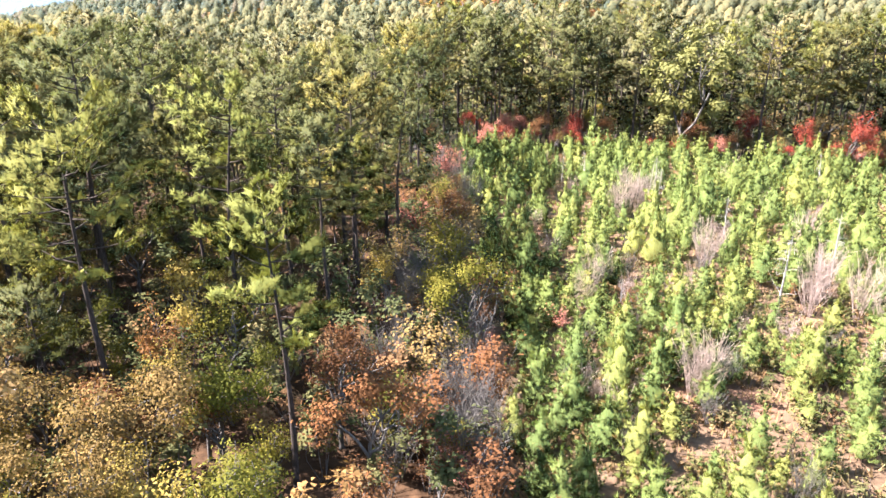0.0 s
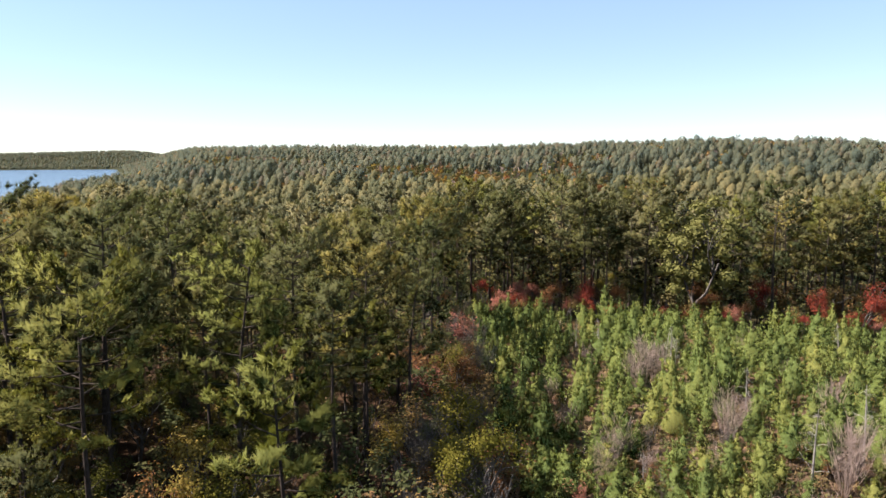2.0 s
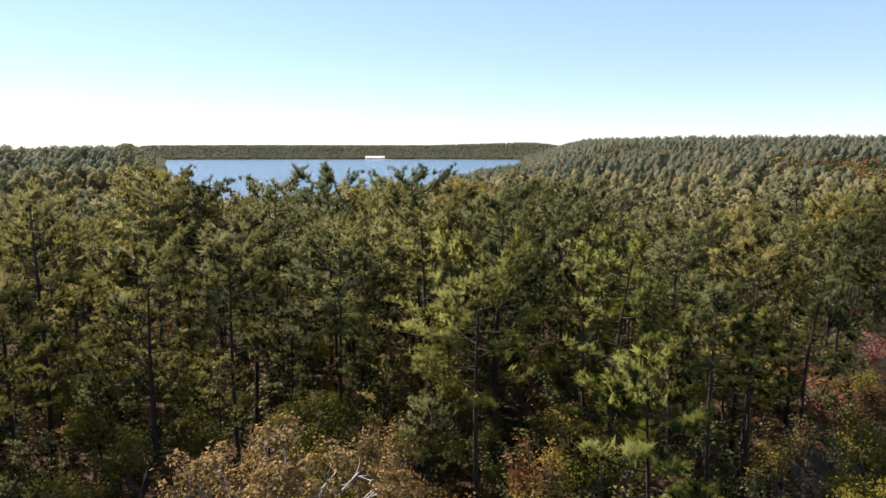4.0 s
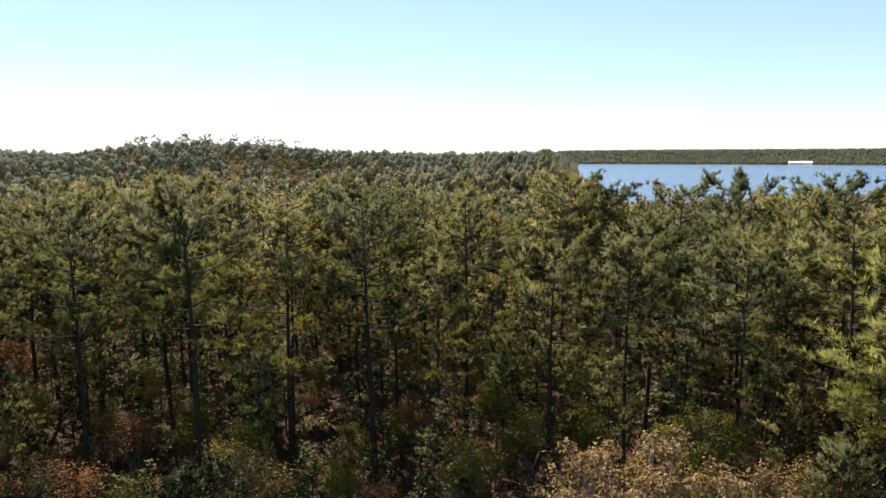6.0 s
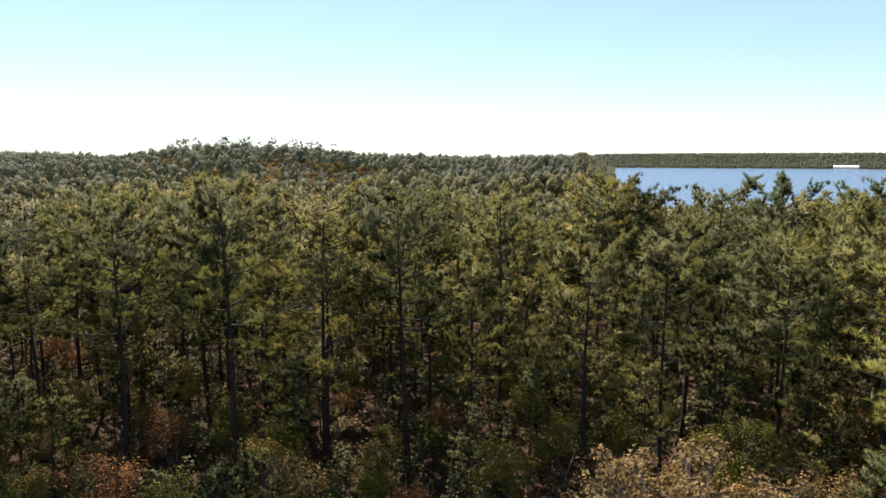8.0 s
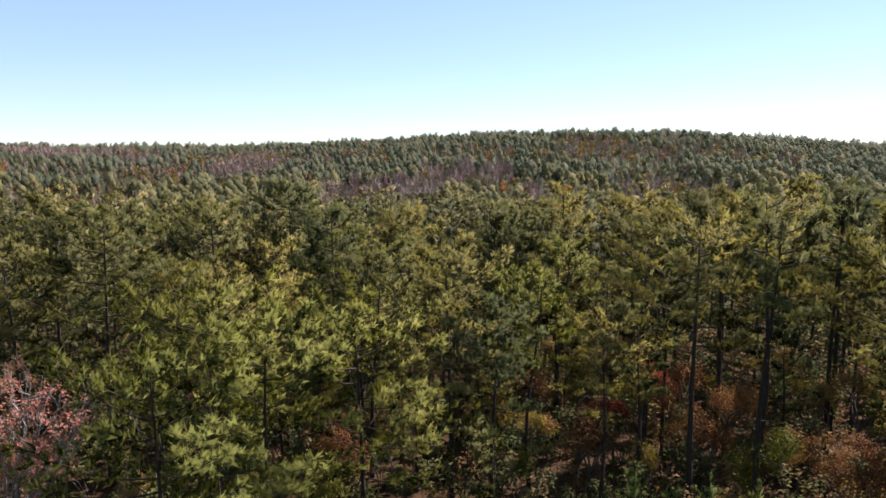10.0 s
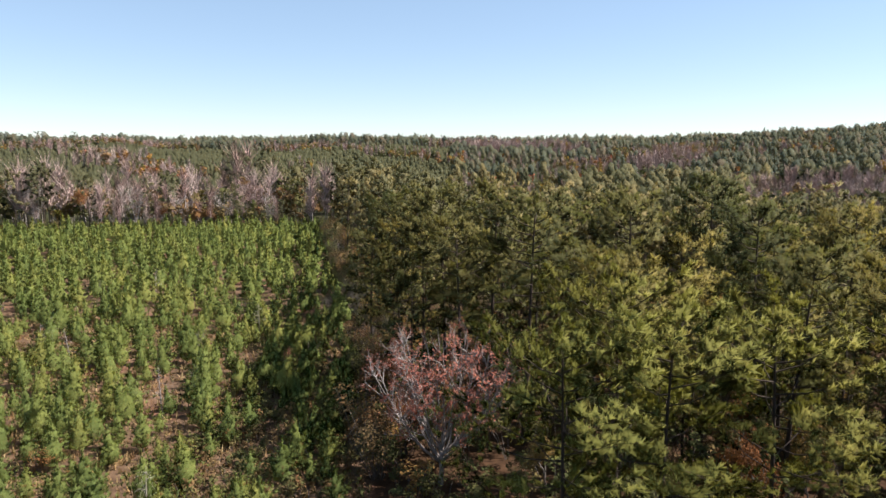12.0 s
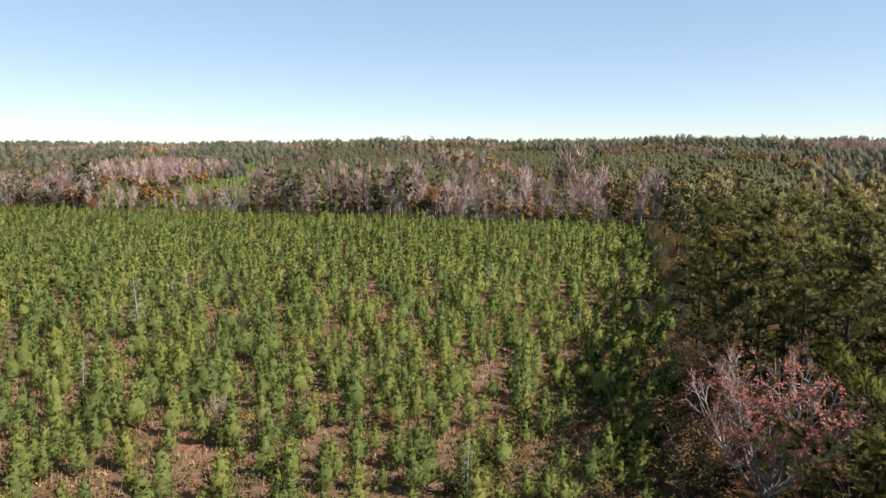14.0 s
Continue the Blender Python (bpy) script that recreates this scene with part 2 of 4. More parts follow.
def puff(leaf, centre, radii, core, size, shell, length, width, tint=0.5, heart=18, inner=0.58, calm=None):
    """A round tuft of foliage: close leaves turned outward over its skin, and needles that stand out of it."""
    centre, radii = np.asarray(centre, float), np.asarray(radii, float)
    way = unit(rng.normal(size=(core, 3)) + [0, 0, 0.25])
    leaf.add(*scraps(centre + way * radii * rng.uniform(0.5, 0.85, (core, 1)), rng.uniform(0.75, 1.25, core) * size, (unit(way / radii) + [0, 0, 0.25]) if calm is None else calm + way * 0.35, 0.22), tint)
    if heart:
        way = unit(rng.normal(size=(heart, 3)))
        leaf.add(*scraps(centre + way * radii * rng.uniform(0.25, 0.5, (heart, 1)), radii[0] * inner * rng.uniform(0.8, 1.2, heart), unit(way / radii) + [0, 0, 0.2], 0.3), tint)
    if shell:
        way = unit(rng.normal(size=(shell, 3)) + [0, 0, 0.35])
        leaf.add(*blades(centre + way * radii * rng.uniform(0.6, 0.95, (shell, 1)), way + rng.normal(size=(shell, 3)) * 0.4, rng.uniform(0.7, 1.3, shell) * length, width, 0.4, unit(way / radii) + [0, 0, 0.3]), tint)


def tufts(leaf, at, way, norm, n, length, width, loose=0.9, tint=0.5):
    """Bursts of needles: n slim triangles fan out from each point round its way; they shade as a soft ball round norm."""
    at, way, norm = (np.repeat(np.asarray(q, float), n, 0) for q in (at, way, norm))
    length = np.repeat(np.broadcast_to(length, (len(at) // n,)), n) * rng.uniform(0.7, 1.25, len(at))
    go = unit(unit(way) + unit(rng.normal(size=at.shape)) * loose)
    side = unit(np.cross(go, norm + rng.normal(size=at.shape) * 0.5)) * (np.broadcast_to(width, (len(at),)) * rng.uniform(0.7, 1.3, len(at)) / 2)[:, None]
    root, tip = at - go * length[:, None] * 0.12, at + go * length[:, None]
    soft = unit(unit(norm) + go * 0.45 + rng.normal(size=at.shape) * 0.12)
    side *= np.where((np.cross(side, go) * soft).sum(1) < 0, -1.0, 1.0)[:, None]
    v = np.stack([root - side, root + side, tip], 1).reshape(-1, 3)
    leaf.add(v, np.arange(len(v)).reshape(-1, 3), np.repeat(np.broadcast_to(tint, (len(at) // n,)), n * 3) if np.ndim(tint) else tint, np.repeat(soft, 3, 0))


def lump(leaf, centre, r, tall, sides=6, rings=3):
    """A closed, uneven crown or bough: rings of jittered radius from a tucked-in foot to a blunt top."""
    centre = np.asarray(centre, float)
    v = [centre - [0, 0, tall * 0.5]]
    for k in range(rings):
        u = (k + 0.6) / (rings + 0.2)
        ang = np.arange(sides) * 6.283 / sides + k * 0.5 + rng.random() * 0.5
        rad = r * math.sin(math.pi * (0.18 + 0.70 * u)) ** 0.8 * rng.uniform(0.72, 1.25, sides)
        v += [centre + [math.cos(a) * q, math.sin(a) * q, tall * (u - 0.5 + float(rng.normal()) * 0.07)] for a, q in zip(ang, rad)]
    v.append(centre + [0, 0, tall * 0.55])
    f = []
    for k in range(sides):
        m = (k + 1) % sides
        f.append((0, 1 + m, 1 + k))
        for q in range(rings - 1):
            a, b = 1 + q * sides, 1 + (q + 1) * sides
            f += [(a + k, a + m, b + m), (a + k, b + m, b + k)]
        f.append((len(v) - 1, len(v) - 1 - sides + k, len(v) - 1 - sides + m))
    v = np.array(v)
    leaf.add(v, np.array(f), 0.5, unit(unit((v - centre) / [r, r, tall * 0.5]) + [0, 0, 0.35] + rng.normal(size=v.shape) * 0.2))


# ---- tree kinds: each gives (wood, leaves) as arrays, its foot at the origin ----
def pine_kind(h, spread, bare, limbs, twigs, per, n, size, wide, fine=True):
    """A mature pine: bare stem, level to rising limbs, flat sprays of twigs on them, and a brush of needles at each shoot."""
    wood, leaf = Geo(), Geo()
    bend, lean = rng.normal(size=2) * 0.25, rng.normal(size=2) * 0.35
    belly, heart = rng.uniform(0.22, 0.45), h * (bare + (1 - bare) * 0.42)

    def stem(z):
        u = z / h
        return np.array([lean[0] * u + bend[0] * math.sin(u * 5), lean[1] * u + bend[1] * math.sin(u * 4), z])

    zs = np.linspace(-0.3, h * 0.97, 9 if fine else 4)
    wood.add(*tube([stem(z) for z in zs], 0.25 * h / 22 * (1 - 0.86 * np.clip(zs / h, 0, 1)), 7 if fine else 4))
    at, way, norm = [], [], []
    for i in range(limbs):
        u = (i + rng.random() * 0.8) / limbs
        z = h * (bare + (0.96 - bare) * u ** 0.92)
        reach = spread * math.sqrt(max(0.1, 1 - ((u - belly) / (1.06 - belly)) ** 2)) * rng.uniform(0.62, 1.12)
        ang = i * 2.4 + rng.normal() * 0.5
        out = np.array([math.cos(ang), math.sin(ang), 0])
        across = np.array([-out[1], out[0], 0])
        rise = (0.20 + 0.62 * u ** 1.3) * reach + rng.normal() * 0.25
        foot = stem(z)
        limb = lambda w: foot + out * reach * w + [0, 0, rise * w ** 1.7] + across * (math.sin(w * 3 + i) * 0.12 * reach * w)
        if fine:
            wood.add(*tube([limb(w) for w in (0, 0.33, 0.66, 1.0)], [0.060 * h / 22, 0.042 * h / 22, 0.024, 0.010], 4))
        else:
            wood.add(*tube([limb(0), limb(0.95)], [0.07, 0.02], 3))
        if fine:  # close inner sprays along the limb
            q = np.array([limb(w) for w in rng.uniform(0.5, 1.0, 6)]) + rng.normal(size=(6, 3)) * np.array([0.16, 0.16, 0.05]) * reach
            tufts(leaf, q, np.tile([0, 0, 0.6], (6, 1)) + out * 0.4, unit((q - stem(heart)) * [1, 1, 0.9]) + [0, 0, 0.1], 6, 0.62, 0.36, 1.3)
        else:
            lump(leaf, limb(0.8) + across * rng.normal() * reach * 0.12, reach * rng.uniform(0.17, 0.25), reach * rng.uniform(0.18, 0.26), 5, 2)
        for k in range(twigs):
            w = 0.46 + 0.54 * (k + rng.random()) / twigs
            root = limb(w)
            fan = rng.uniform(-1.25, 1.25)
            run = (out * math.cos(fan) + across * math.sin(fan)) * reach * rng.uniform(0.22, 0.42) * (1.2 - 0.5 * w) + [0, 0, reach * rng.uniform(0.03, 0.16)]
            if fine and k % 2 == 0:
                wood.add(*tube([root, root + run], [0.022, 0.008], 3))
            q = (np.arange(per) + rng.random(per)) / per
            p = root + run * q[:, None] + rng.normal(size=(per, 3)) * [0.13, 0.13, 0.09] * (size / 0.36)
            at.append(p)
            way.append(unit(run) * 0.55 + [0, 0, 0.65] + rng.normal(size=(per, 3)) * 0.35)
            norm.append(unit((p - stem(heart)) * [1, 1, 0.9]) + unit((p - limb(0.6)) + [0, 0, 0.5]) * 0.4)
    crown = per * twigs
    p = np.array([stem(h * q) for q in rng.uniform(0.88, 0.985, crown)]) + rng.normal(size=(crown, 3)) * [0.42, 0.42, 0.12] * (spread / 4)
    at.append(p)
    way.append(rng.normal(size=(crown, 3)) * 0.5 + [0, 0, 0.8])
    norm.append(unit(p - stem(h * 0.80)))
    at, way, norm = np.concatenate(at), np.concatenate(way), np.concatenate(norm)
    tufts(leaf, at, way, norm, n, size, size * wide)
    if fine:  # dead stubs below the crown
        for _ in range(7):
            z, ang = h * rng.uniform(bare * 0.5, bare), rng.random() * 6.28
            foot, out = stem(z), np.array([math.cos(ang), math.sin(ang), rng.uniform(-0.2, 0.3)])
            wood.add(*tube([foot, foot + out * rng.uniform(0.5, 2.2)], [0.03, 0.01], 3))
    return wood.arrays(), leaf.arrays()


def young_kind(h, whorls, arms, per, n, size, wide, wood_sides=4):
    """A plantation pine: a leader and whorls of side shoots that turn upward, each shoot a row of needle brushes."""
    wood, leaf = Geo(), Geo()
    lean = rng.normal(size=2) * 0.14
    stem = lambda z: np.array([lean[0] * z / h, lean[1] * z / h, z])
    wood.add(*tube([stem(-0.1), stem(h * 0.5), stem(h)], [0.07, 0.045, 0.01], wood_sides))
    bulk, full = rng.uniform(0.85, 1.2), rng.uniform(0.65, 0.95)
    at, way, norm, tint = [], [], [], []
    for i in range(whorls):
        u = (i + 0.3 + rng.random() * 0.4) / whorls
        reach = bulk * h * (0.41 * (1 - u) ** full * (0.62 + 0.38 * min(1, u * 3.5)) + 0.025)
        for j in range(arms if u < 0.75 else max(3, arms - 2)):
            ang = j * 6.283 / arms + i * 1.1 + rng.normal() * 0.3
            out = np.array([math.cos(ang), math.sin(ang), 0])
            r = reach * rng.uniform(0.55, 1.2)
            w = (np.arange(per) + 0.35 + 0.65 * rng.random(per))[:, None] / per
            foot = stem(h * (0.06 + 0.76 * u + rng.normal() * 0.025))
            p = foot + out * r * w + np.array([0, 0, 1.0]) * r * 0.75 * w ** 1.6 + rng.normal(size=(per, 3)) * h * 0.014
            at.append(p)
            way.append(out * (0.70 - 0.35 * u) + [0, 0, 0.95] + rng.normal(size=(per, 3)) * 0.15)
            norm.append(out * (0.60 + 0.35 * w) + [0, 0, 0.32 + 0.45 * u] + rng.normal(size=(per, 3)) * 0.08)
            tint.append(np.where(rng.random(per) < (0.16 if u < 0.35 else 0.03), 1.0, 0.5))
    lump(leaf, (0, 0, h * 0.34), bulk * h * 0.165, h * 0.54, 6, 2)
    lump(leaf, (lean[0] * 0.7, lean[1] * 0.7, h * 0.62), bulk * h * 0.075, h * 0.40, 5, 2)
    k = per + 3
    at.append(np.array([stem(h * q) for q in np.linspace(0.78, 0.97, k)]))
    way.append(np.tile([0, 0, 1.0], (k, 1)) + rng.normal(size=(k, 3)) * 0.15)
    norm.append(rng.normal(size=(k, 3)) * 0.5 + [0, 0, 0.7])
    tint.append(np.full(k, 0.5))
    at, way, norm, tint = np.concatenate(at), np.concatenate(way), np.concatenate(norm), np.concatenate(tint)
    tufts(leaf, at, way, norm, n, size * (1.12 - 0.35 * at[:, 2] / h), size * wide, 0.72, tint)
    return wood.arrays(), leaf.arrays()


def hardwood_kind(h, spread, leaves, size, low=0.3, fine=3, girth=1.0, clump=0.75, taper=0.5):
    """A broadleaf: stem, forking limbs, twigs, and leaves round the twig ends."""
    wood, leaf, ends = Geo(), Geo(), []

    def fork(foot, way, length, r, depth):
        bend = rng.normal(size=3) * length * 0.10
        tip = foot + way * length
        wood.add(*tube([foot, (foot + tip) / 2 + bend, tip], [r, r * 0.8, r * 0.55], 6 if depth == 0 else 4 if depth == 1 else 3))
        if depth >= fine:
            ends.append(tip)
            ends.append((foot + tip) / 2 + bend)
            return
        for _ in range(int(rng.integers(3, 5))):
            turn = unit(rng.normal(size=3) * [1, 1, 0.55])
            nxt = unit(way * (0.75 if depth else 0.9) + turn * 0.85 + [0, 0, 0.22])
            nxt[:2] *= spread / (0.38 * h)
            fork(foot + (tip - foot) * rng.uniform(0.65, 1.0), unit(nxt), length * rng.uniform(0.55, 0.8) * (0.95 if depth else (1 - low) / low * 0.42), r * taper, depth + 1)

    fork(np.array([0, 0, -0.2]), unit(np.array([rng.normal() * 0.08, rng.normal() * 0.08, 1.0])), h * low, 0.016 * h * girth, 0)
    ends = np.array(ends)
    if leaves:
        pick = ends[rng.integers(0, len(ends), leaves)]
        at = pick + ball(leaves, clump * np.array([1, 1, 0.7]))
        leaf.add(*scraps(at, rng.uniform(0.7, 1.3, leaves) * size, (at - pick) / clump + unit(at - [0, 0, h * 0.5]) * 0.5 + [0, 0, 0.5]))
    fit = np.array([1, 1, 0]) * spread / np.percentile(np.hypot(ends[:, 0], ends[:, 1]), 95) + np.array([0, 0, 1]) * h / ends[:, 2].max()
    wv, wf, wt, _ = wood.arrays()
    if not leaves:
        return (wv * fit, wf, wt), None
    lv, lf, lt, lm = leaf.arrays()
    mid = lv.reshape(-1, 3, 3).mean(1, keepdims=True)
    return (wv * fit, wf, wt), ((lv.reshape(-1, 3, 3) - mid + mid * fit).reshape(-1, 3), lf, lt, lm)


def vase_kind(h, spread, limbs, leaves, size):
    """A broadleaf whose limbs fan upward from low on the stem, fine twigs at their ends and few leaves left."""
    wood, leaf, ends = Geo(), Geo(), []
    wood.add(*tube([(0, 0, -0.3), (0.1, 0, h * 0.1), (0.1, 0.1, h * 0.24)], [0.26, 0.22, 0.17], 7))
    for i in range(limbs):
        ang, out = i * 2.4 + rng.normal() * 0.3, spread * rng.uniform(0.15, 1.0) ** 0.6
        side = np.array([math.cos(ang), math.sin(ang), 0])
        top = h * (1.0 - 0.28 * (out / spread) ** 2) * rng.uniform(0.88, 1.0)
        foot = np.array([0.1, 0.05, h * rng.uniform(0.10, 0.24)])
        w = np.linspace(0, 1, 6)[:, None]
        limb = foot + side * out * w ** 0.85 * 0.92 + np.array([0, 0, 1.0]) * (top - foot[2]) * w ** 1.2 + rng.normal(size=(6, 3)) * 0.14 * (w > 0)
        wood.add(*tube(limb, np.linspace(0.085, 0.024, 6), 5))
        for k in range(9):
            u = rng.uniform(0.3, 0.97)
            a = limb[int(u * 5)] + (limb[min(5, int(u * 5) + 1)] - limb[int(u * 5)]) * (u * 5 % 1)
            way = unit(side * 0.35 + rng.normal(size=3) * [0.55, 0.55, 0.25] + [0, 0, 0.75])
            b = a + way * rng.uniform(1.4, 3.0) * (1.15 - 0.5 * u)
            wood.add(*tube([a, (a + b) / 2 + rng.normal(size=3) * 0.1, b], [0.045, 0.032, 0.016], 4))
            for _ in range(6):
                c = a + (b - a) * rng.uniform(0.3, 1.0)
                e = c + unit(way + rng.normal(size=3) * 0.6 + [0, 0, 0.25]) * rng.uniform(0.5, 1.2)
                wood.add(*tube([c, e], [0.018, 0.008], 3))
                ends += [e, (c + e) / 2]
    if not leaves:
        return wood.arrays(), None
    ends = np.array(ends)
    at = ends[rng.integers(0, len(ends), leaves)] + ball(leaves, 0.22)
    leaf.add(*scraps(at, rng.uniform(0.6, 1.3, leaves) * size, unit(at - [0, 0, h * 0.5]) + [0, 0, 0.4]))
    return wood.arrays(), leaf.arrays()


def shrub_kind(h, spread, stems, leaves, size, twigs=4):
    """Many thin stems from one foot, with twigs, with or without leaves."""
    wood, leaf, ends = Geo(), Geo(), []
    for i in range(stems):
        ang, out = rng.random() * 6.28, rng.random() ** 0.7 * spread
        tip = np.array([math.cos(ang) * out, math.sin(ang) * out, h * rng.uniform(0.6, 1.05)])
        foot = np.array([math.cos(ang), math.sin(ang), 0]) * out * 0.12
        mid = (foot + tip) / 2 + [0, 0, h * 0.08] + rng.normal(size=3) * 0.12
        wood.add(*tube([foot - [0, 0, 0.1], mid, tip], [0.026, 0.018, 0.007], 3))
        for _ in range(twigs):
            w = rng.uniform(0.35, 1.0)
            a = foot + (tip - foot) * w
            b = a + rng.normal(size=3) * [0.5, 0.5, 0.3] * h * 0.16 + [0, 0, h * 0.13]
            wood.add(*tube([a, b], [0.012, 0.005], 3))
            ends += [b, (a + b) / 2]
        ends.append(tip)
    if leaves:
        ends = np.array(ends)
        at = ends[rng.integers(0, len(ends), leaves)] + ball(leaves, 0.45)
        leaf.add(*scraps(at, rng.uniform(0.7, 1.3, leaves) * size, unit(at - [0, 0, h * 0.4]) + [0, 0, 0.4]))
        return wood.arrays(), leaf.arrays()
    return wood.arrays(), None


def snag_kind(h, arms, reach):
    """A dead standing stem with level bare arms."""
    wood = Geo()
    lean = rng.normal(size=2) * 0.25
    wood.add(*tube([(0, 0, -0.2), (lean[0] * 0.4, lean[1] * 0.4, h * 0.5), (lean[0], lean[1], h)], [0.10, 0.07, 0.015], 5))
    for _ in range(arms):
        u = rng.uniform(0.2, 0.95)
        foot, ang = np.array([lean[0] * u, lean[1] * u, h * u]), rng.random() * 6.28
        way = np.array([math.cos(ang), math.sin(ang), rng.uniform(-0.1, 0.5)])
        tip = foot + way * reach * rng.uniform(0.4, 1.0) * (1.1 - u)
        wood.add(*tube([foot, (foot + tip) / 2 + [0, 0, 0.08], tip], [0.028, 0.02, 0.007], 3))
        for _ in range(3):
            a = foot + (tip - foot) * rng.uniform(0.4, 1)
            wood.add(*tube([a, a + rng.normal(size=3) * 0.35 + way * 0.25], [0.012, 0.005], 3))
    return wood.arrays(), None


# ---- the lie of the land ----
EDGE_Y, EDGE_X = (-300, -225, -135, -90, -55, 35, 60, 130, 150), (44, 34, 16, 8, 5, 3, 2, -1, -2)
SKYLINE = [  # degrees to the left of +y, skyline above eye level in degrees, how far off
    (-80, 0.8, 1500), (-40, 1.4, 900), (-30, 1.35, 900), (-24, 1.6, 900), (-18, 1.75, 900), (-14, 1.45, 950), (-2, 1.1, 1100), (11, 0.95, 1300), (20, 0.8, 1500),
    (27, 0.6, 3500), (35, 0.36, 3500), (51, 0.34, 3500), (57.5, 0.32, 3300), (58.5, 0.35, 900), (76, 0.4, 850), (84, 1.2, 760), (89, 1.2, 760), (95, 0.3, 1000),
    (106, 0.4, 1400), (117, 1.35, 1200), (126, 2.05, 1100), (133, 2.25, 1100), (140, 2.05, 1100), (150, 1.6, 1150), (156, 1.2, 1200), (162, 0.95, 1200), (174, 0.95, 1100),
    (186, 1.3, 1000), (191, 1.0, 1100), (201, 1.0, 1000), (204, 1.25, 950), (215, 1.15, 900), (217, 0.75, 1500), (238, 0.65, 1800), (280, 0.8, 1500)]
LAKE_Z = -18.0


def polar(x, y):
    return (np.degrees(np.arctan2(-np.asarray(x), np.asarray(y))) + 80) % 360 - 80, np.hypot(x, y)


def place(az, d):
    return -d * np.sin(np.radians(az)), d * np.cos(np.radians(az))


def smooth(u):
    u = np.clip(u, 0, 1)
    return u * u * (3 - 2 * u)


def land(x, y):
    """Height of the ground."""
    x, y = np.asarray(x, float), np.asarray(y, float)
    az, d = polar(x, y)
    ks = np.array(SKYLINE)
    far = np.interp(az, ks[:, 0], ks[:, 2])
    crest = 30 + far * np.tan(np.radians(np.interp(az, ks[:, 0], ks[:, 1]))) - 20
    u = np.clip((d - 260) / (far - 260), 0, 1)
    h = crest * smooth(u) - 12 * np.sin(math.pi * np.clip((d - 100) / 520, 0, 1)) * (1 - smooth((az - 172) / 14)) - np.clip(d - far, 0, 1500) * 0.03
    shore = np.interp(az, [28, 31, 34, 40, 48, 57], [1400, 1000, 680, 560, 430, 400])
    bowl = np.where(d < shore, -17.6 * np.clip((d - 85) / (shore - 85), 0, 1) ** 0.85, -17.6 - 3 * np.clip((d - shore) / 30, 0, 1))
    bowl = np.where(d > 2880, -20.6 + 3.6 * np.clip((d - 2880) / 60, 0, 1) + (crest + 17) * smooth((d - 2940) / 500), bowl)
    w = smooth((az - 22) / 6) * (1 - smooth((az - 56.3) / 2.2))
    h = h * (1 - w) + bowl * w
    rough = 1.2 * np.sin(x * 0.021 + 1) * np.cos(y * 0.017) + 0.5 * np.sin(x * 0.06 + y * 0.05)
    return h + rough * np.clip((d - 140) / 300, 0, 1) * (1 - w)


def clearing(x, y, pad=0.0):
    x, y = np.asarray(x, float), np.asarray(y, float)
    north = np.interp(x, [-5, 35, 50, 75, 200, 400], [136, 134, 124, 123, 128, 128])
    south = np.interp(x, [20, 60, 120, 200, 320, 400], [-252, -252, -240, -222, -208, -205])
    return (x > np.interp(y, EDGE_Y, EDGE_X) + pad) & (y < north - pad) & (y > south + pad) & (x < 380 - pad)


def seen(az):
    return (az > -36) & (az < 243)


rings = np.concatenate([np.linspace(0.0, 300, 50), np.geomspace(310, 4800, 72)])
turns = 240
ga, gd = np.meshgrid(np.arange(turns) * 360 / turns, rings)
gx, gy = place(ga, gd)
gz = land(gx, gy)
gi = np.arange(len(rings) * turns).reshape(len(rings), turns)
quads = np.stack([gi[:-1], gi[1:], np.roll(gi, -1, 1)[1:], np.roll(gi, -1, 1)[:-1]], -1).reshape(-1, 4)[:, ::-1]
ground = new("ground", mesh_of("ground", np.stack([gx, gy, gz], -1).reshape(-1, 3), quads, M_GROUND, clearing(gx, gy).astype(float).ravel(), True))
ground.data.attributes.new("scrub", "FLOAT", "POINT").data.foreach_set("value", smooth((gd - 110) / 80).ravel().astype(np.float32))
tagged(ground, "brown leaf litter in the woods, dry grass and red clay in the clearing", "ground", kind="structure")

la = np.linspace(18, 66, 40)
inner, outer = np.stack([*place(la, 360.0)], -1), np.stack([*place(la, 2960.0)], -1)
lv = np.concatenate([np.c_[inner, np.full(40, LAKE_Z)], np.c_[outer, np.full(40, LAKE_Z)]])
lf = np.array([(i, i + 1, i + 41, i + 40) for i in range(39)])[:, ::-1]
water = new("water", mesh_of("lake", lv, lf, M_WATER))
tagged(water, "calm blue lake between wooded shores", "lake", kind="structure")


# ---- things ----
def part(name, me, parent):
    ob = new(name, me)
    ob.parent = parent
    return ob


MADE = {}


def plant(kind, arrays, wood_mat, leaf_mat, key, x, y, label, category, group, turn=None, scale=1.0, tall=1.0, stem="trunk"):
    """One tree as a thing: its stem and its crown, on the ground at x, y."""
    if key not in MADE:
        bole, leaf = arrays
        MADE[key] = (mesh_of(stem, bole[0], bole[1], wood_mat, smooth=True), mesh_of("crown", leaf[0], leaf[1], leaf_mat, leaf[2], True, leaf[3]) if leaf is not None else None)
    root = new(kind)
    root.matrix_basis = pose(x, y, float(land(x, y)), 0, 0, rng.random() * 360 if turn is None else turn) @ Matrix.Diagonal((scale, scale, scale * tall, 1))
    part(stem, MADE[key][0], root)
    if MADE[key][1]:
        part("crown", MADE[key][1], root)
    return tagged(root, label, category, group)


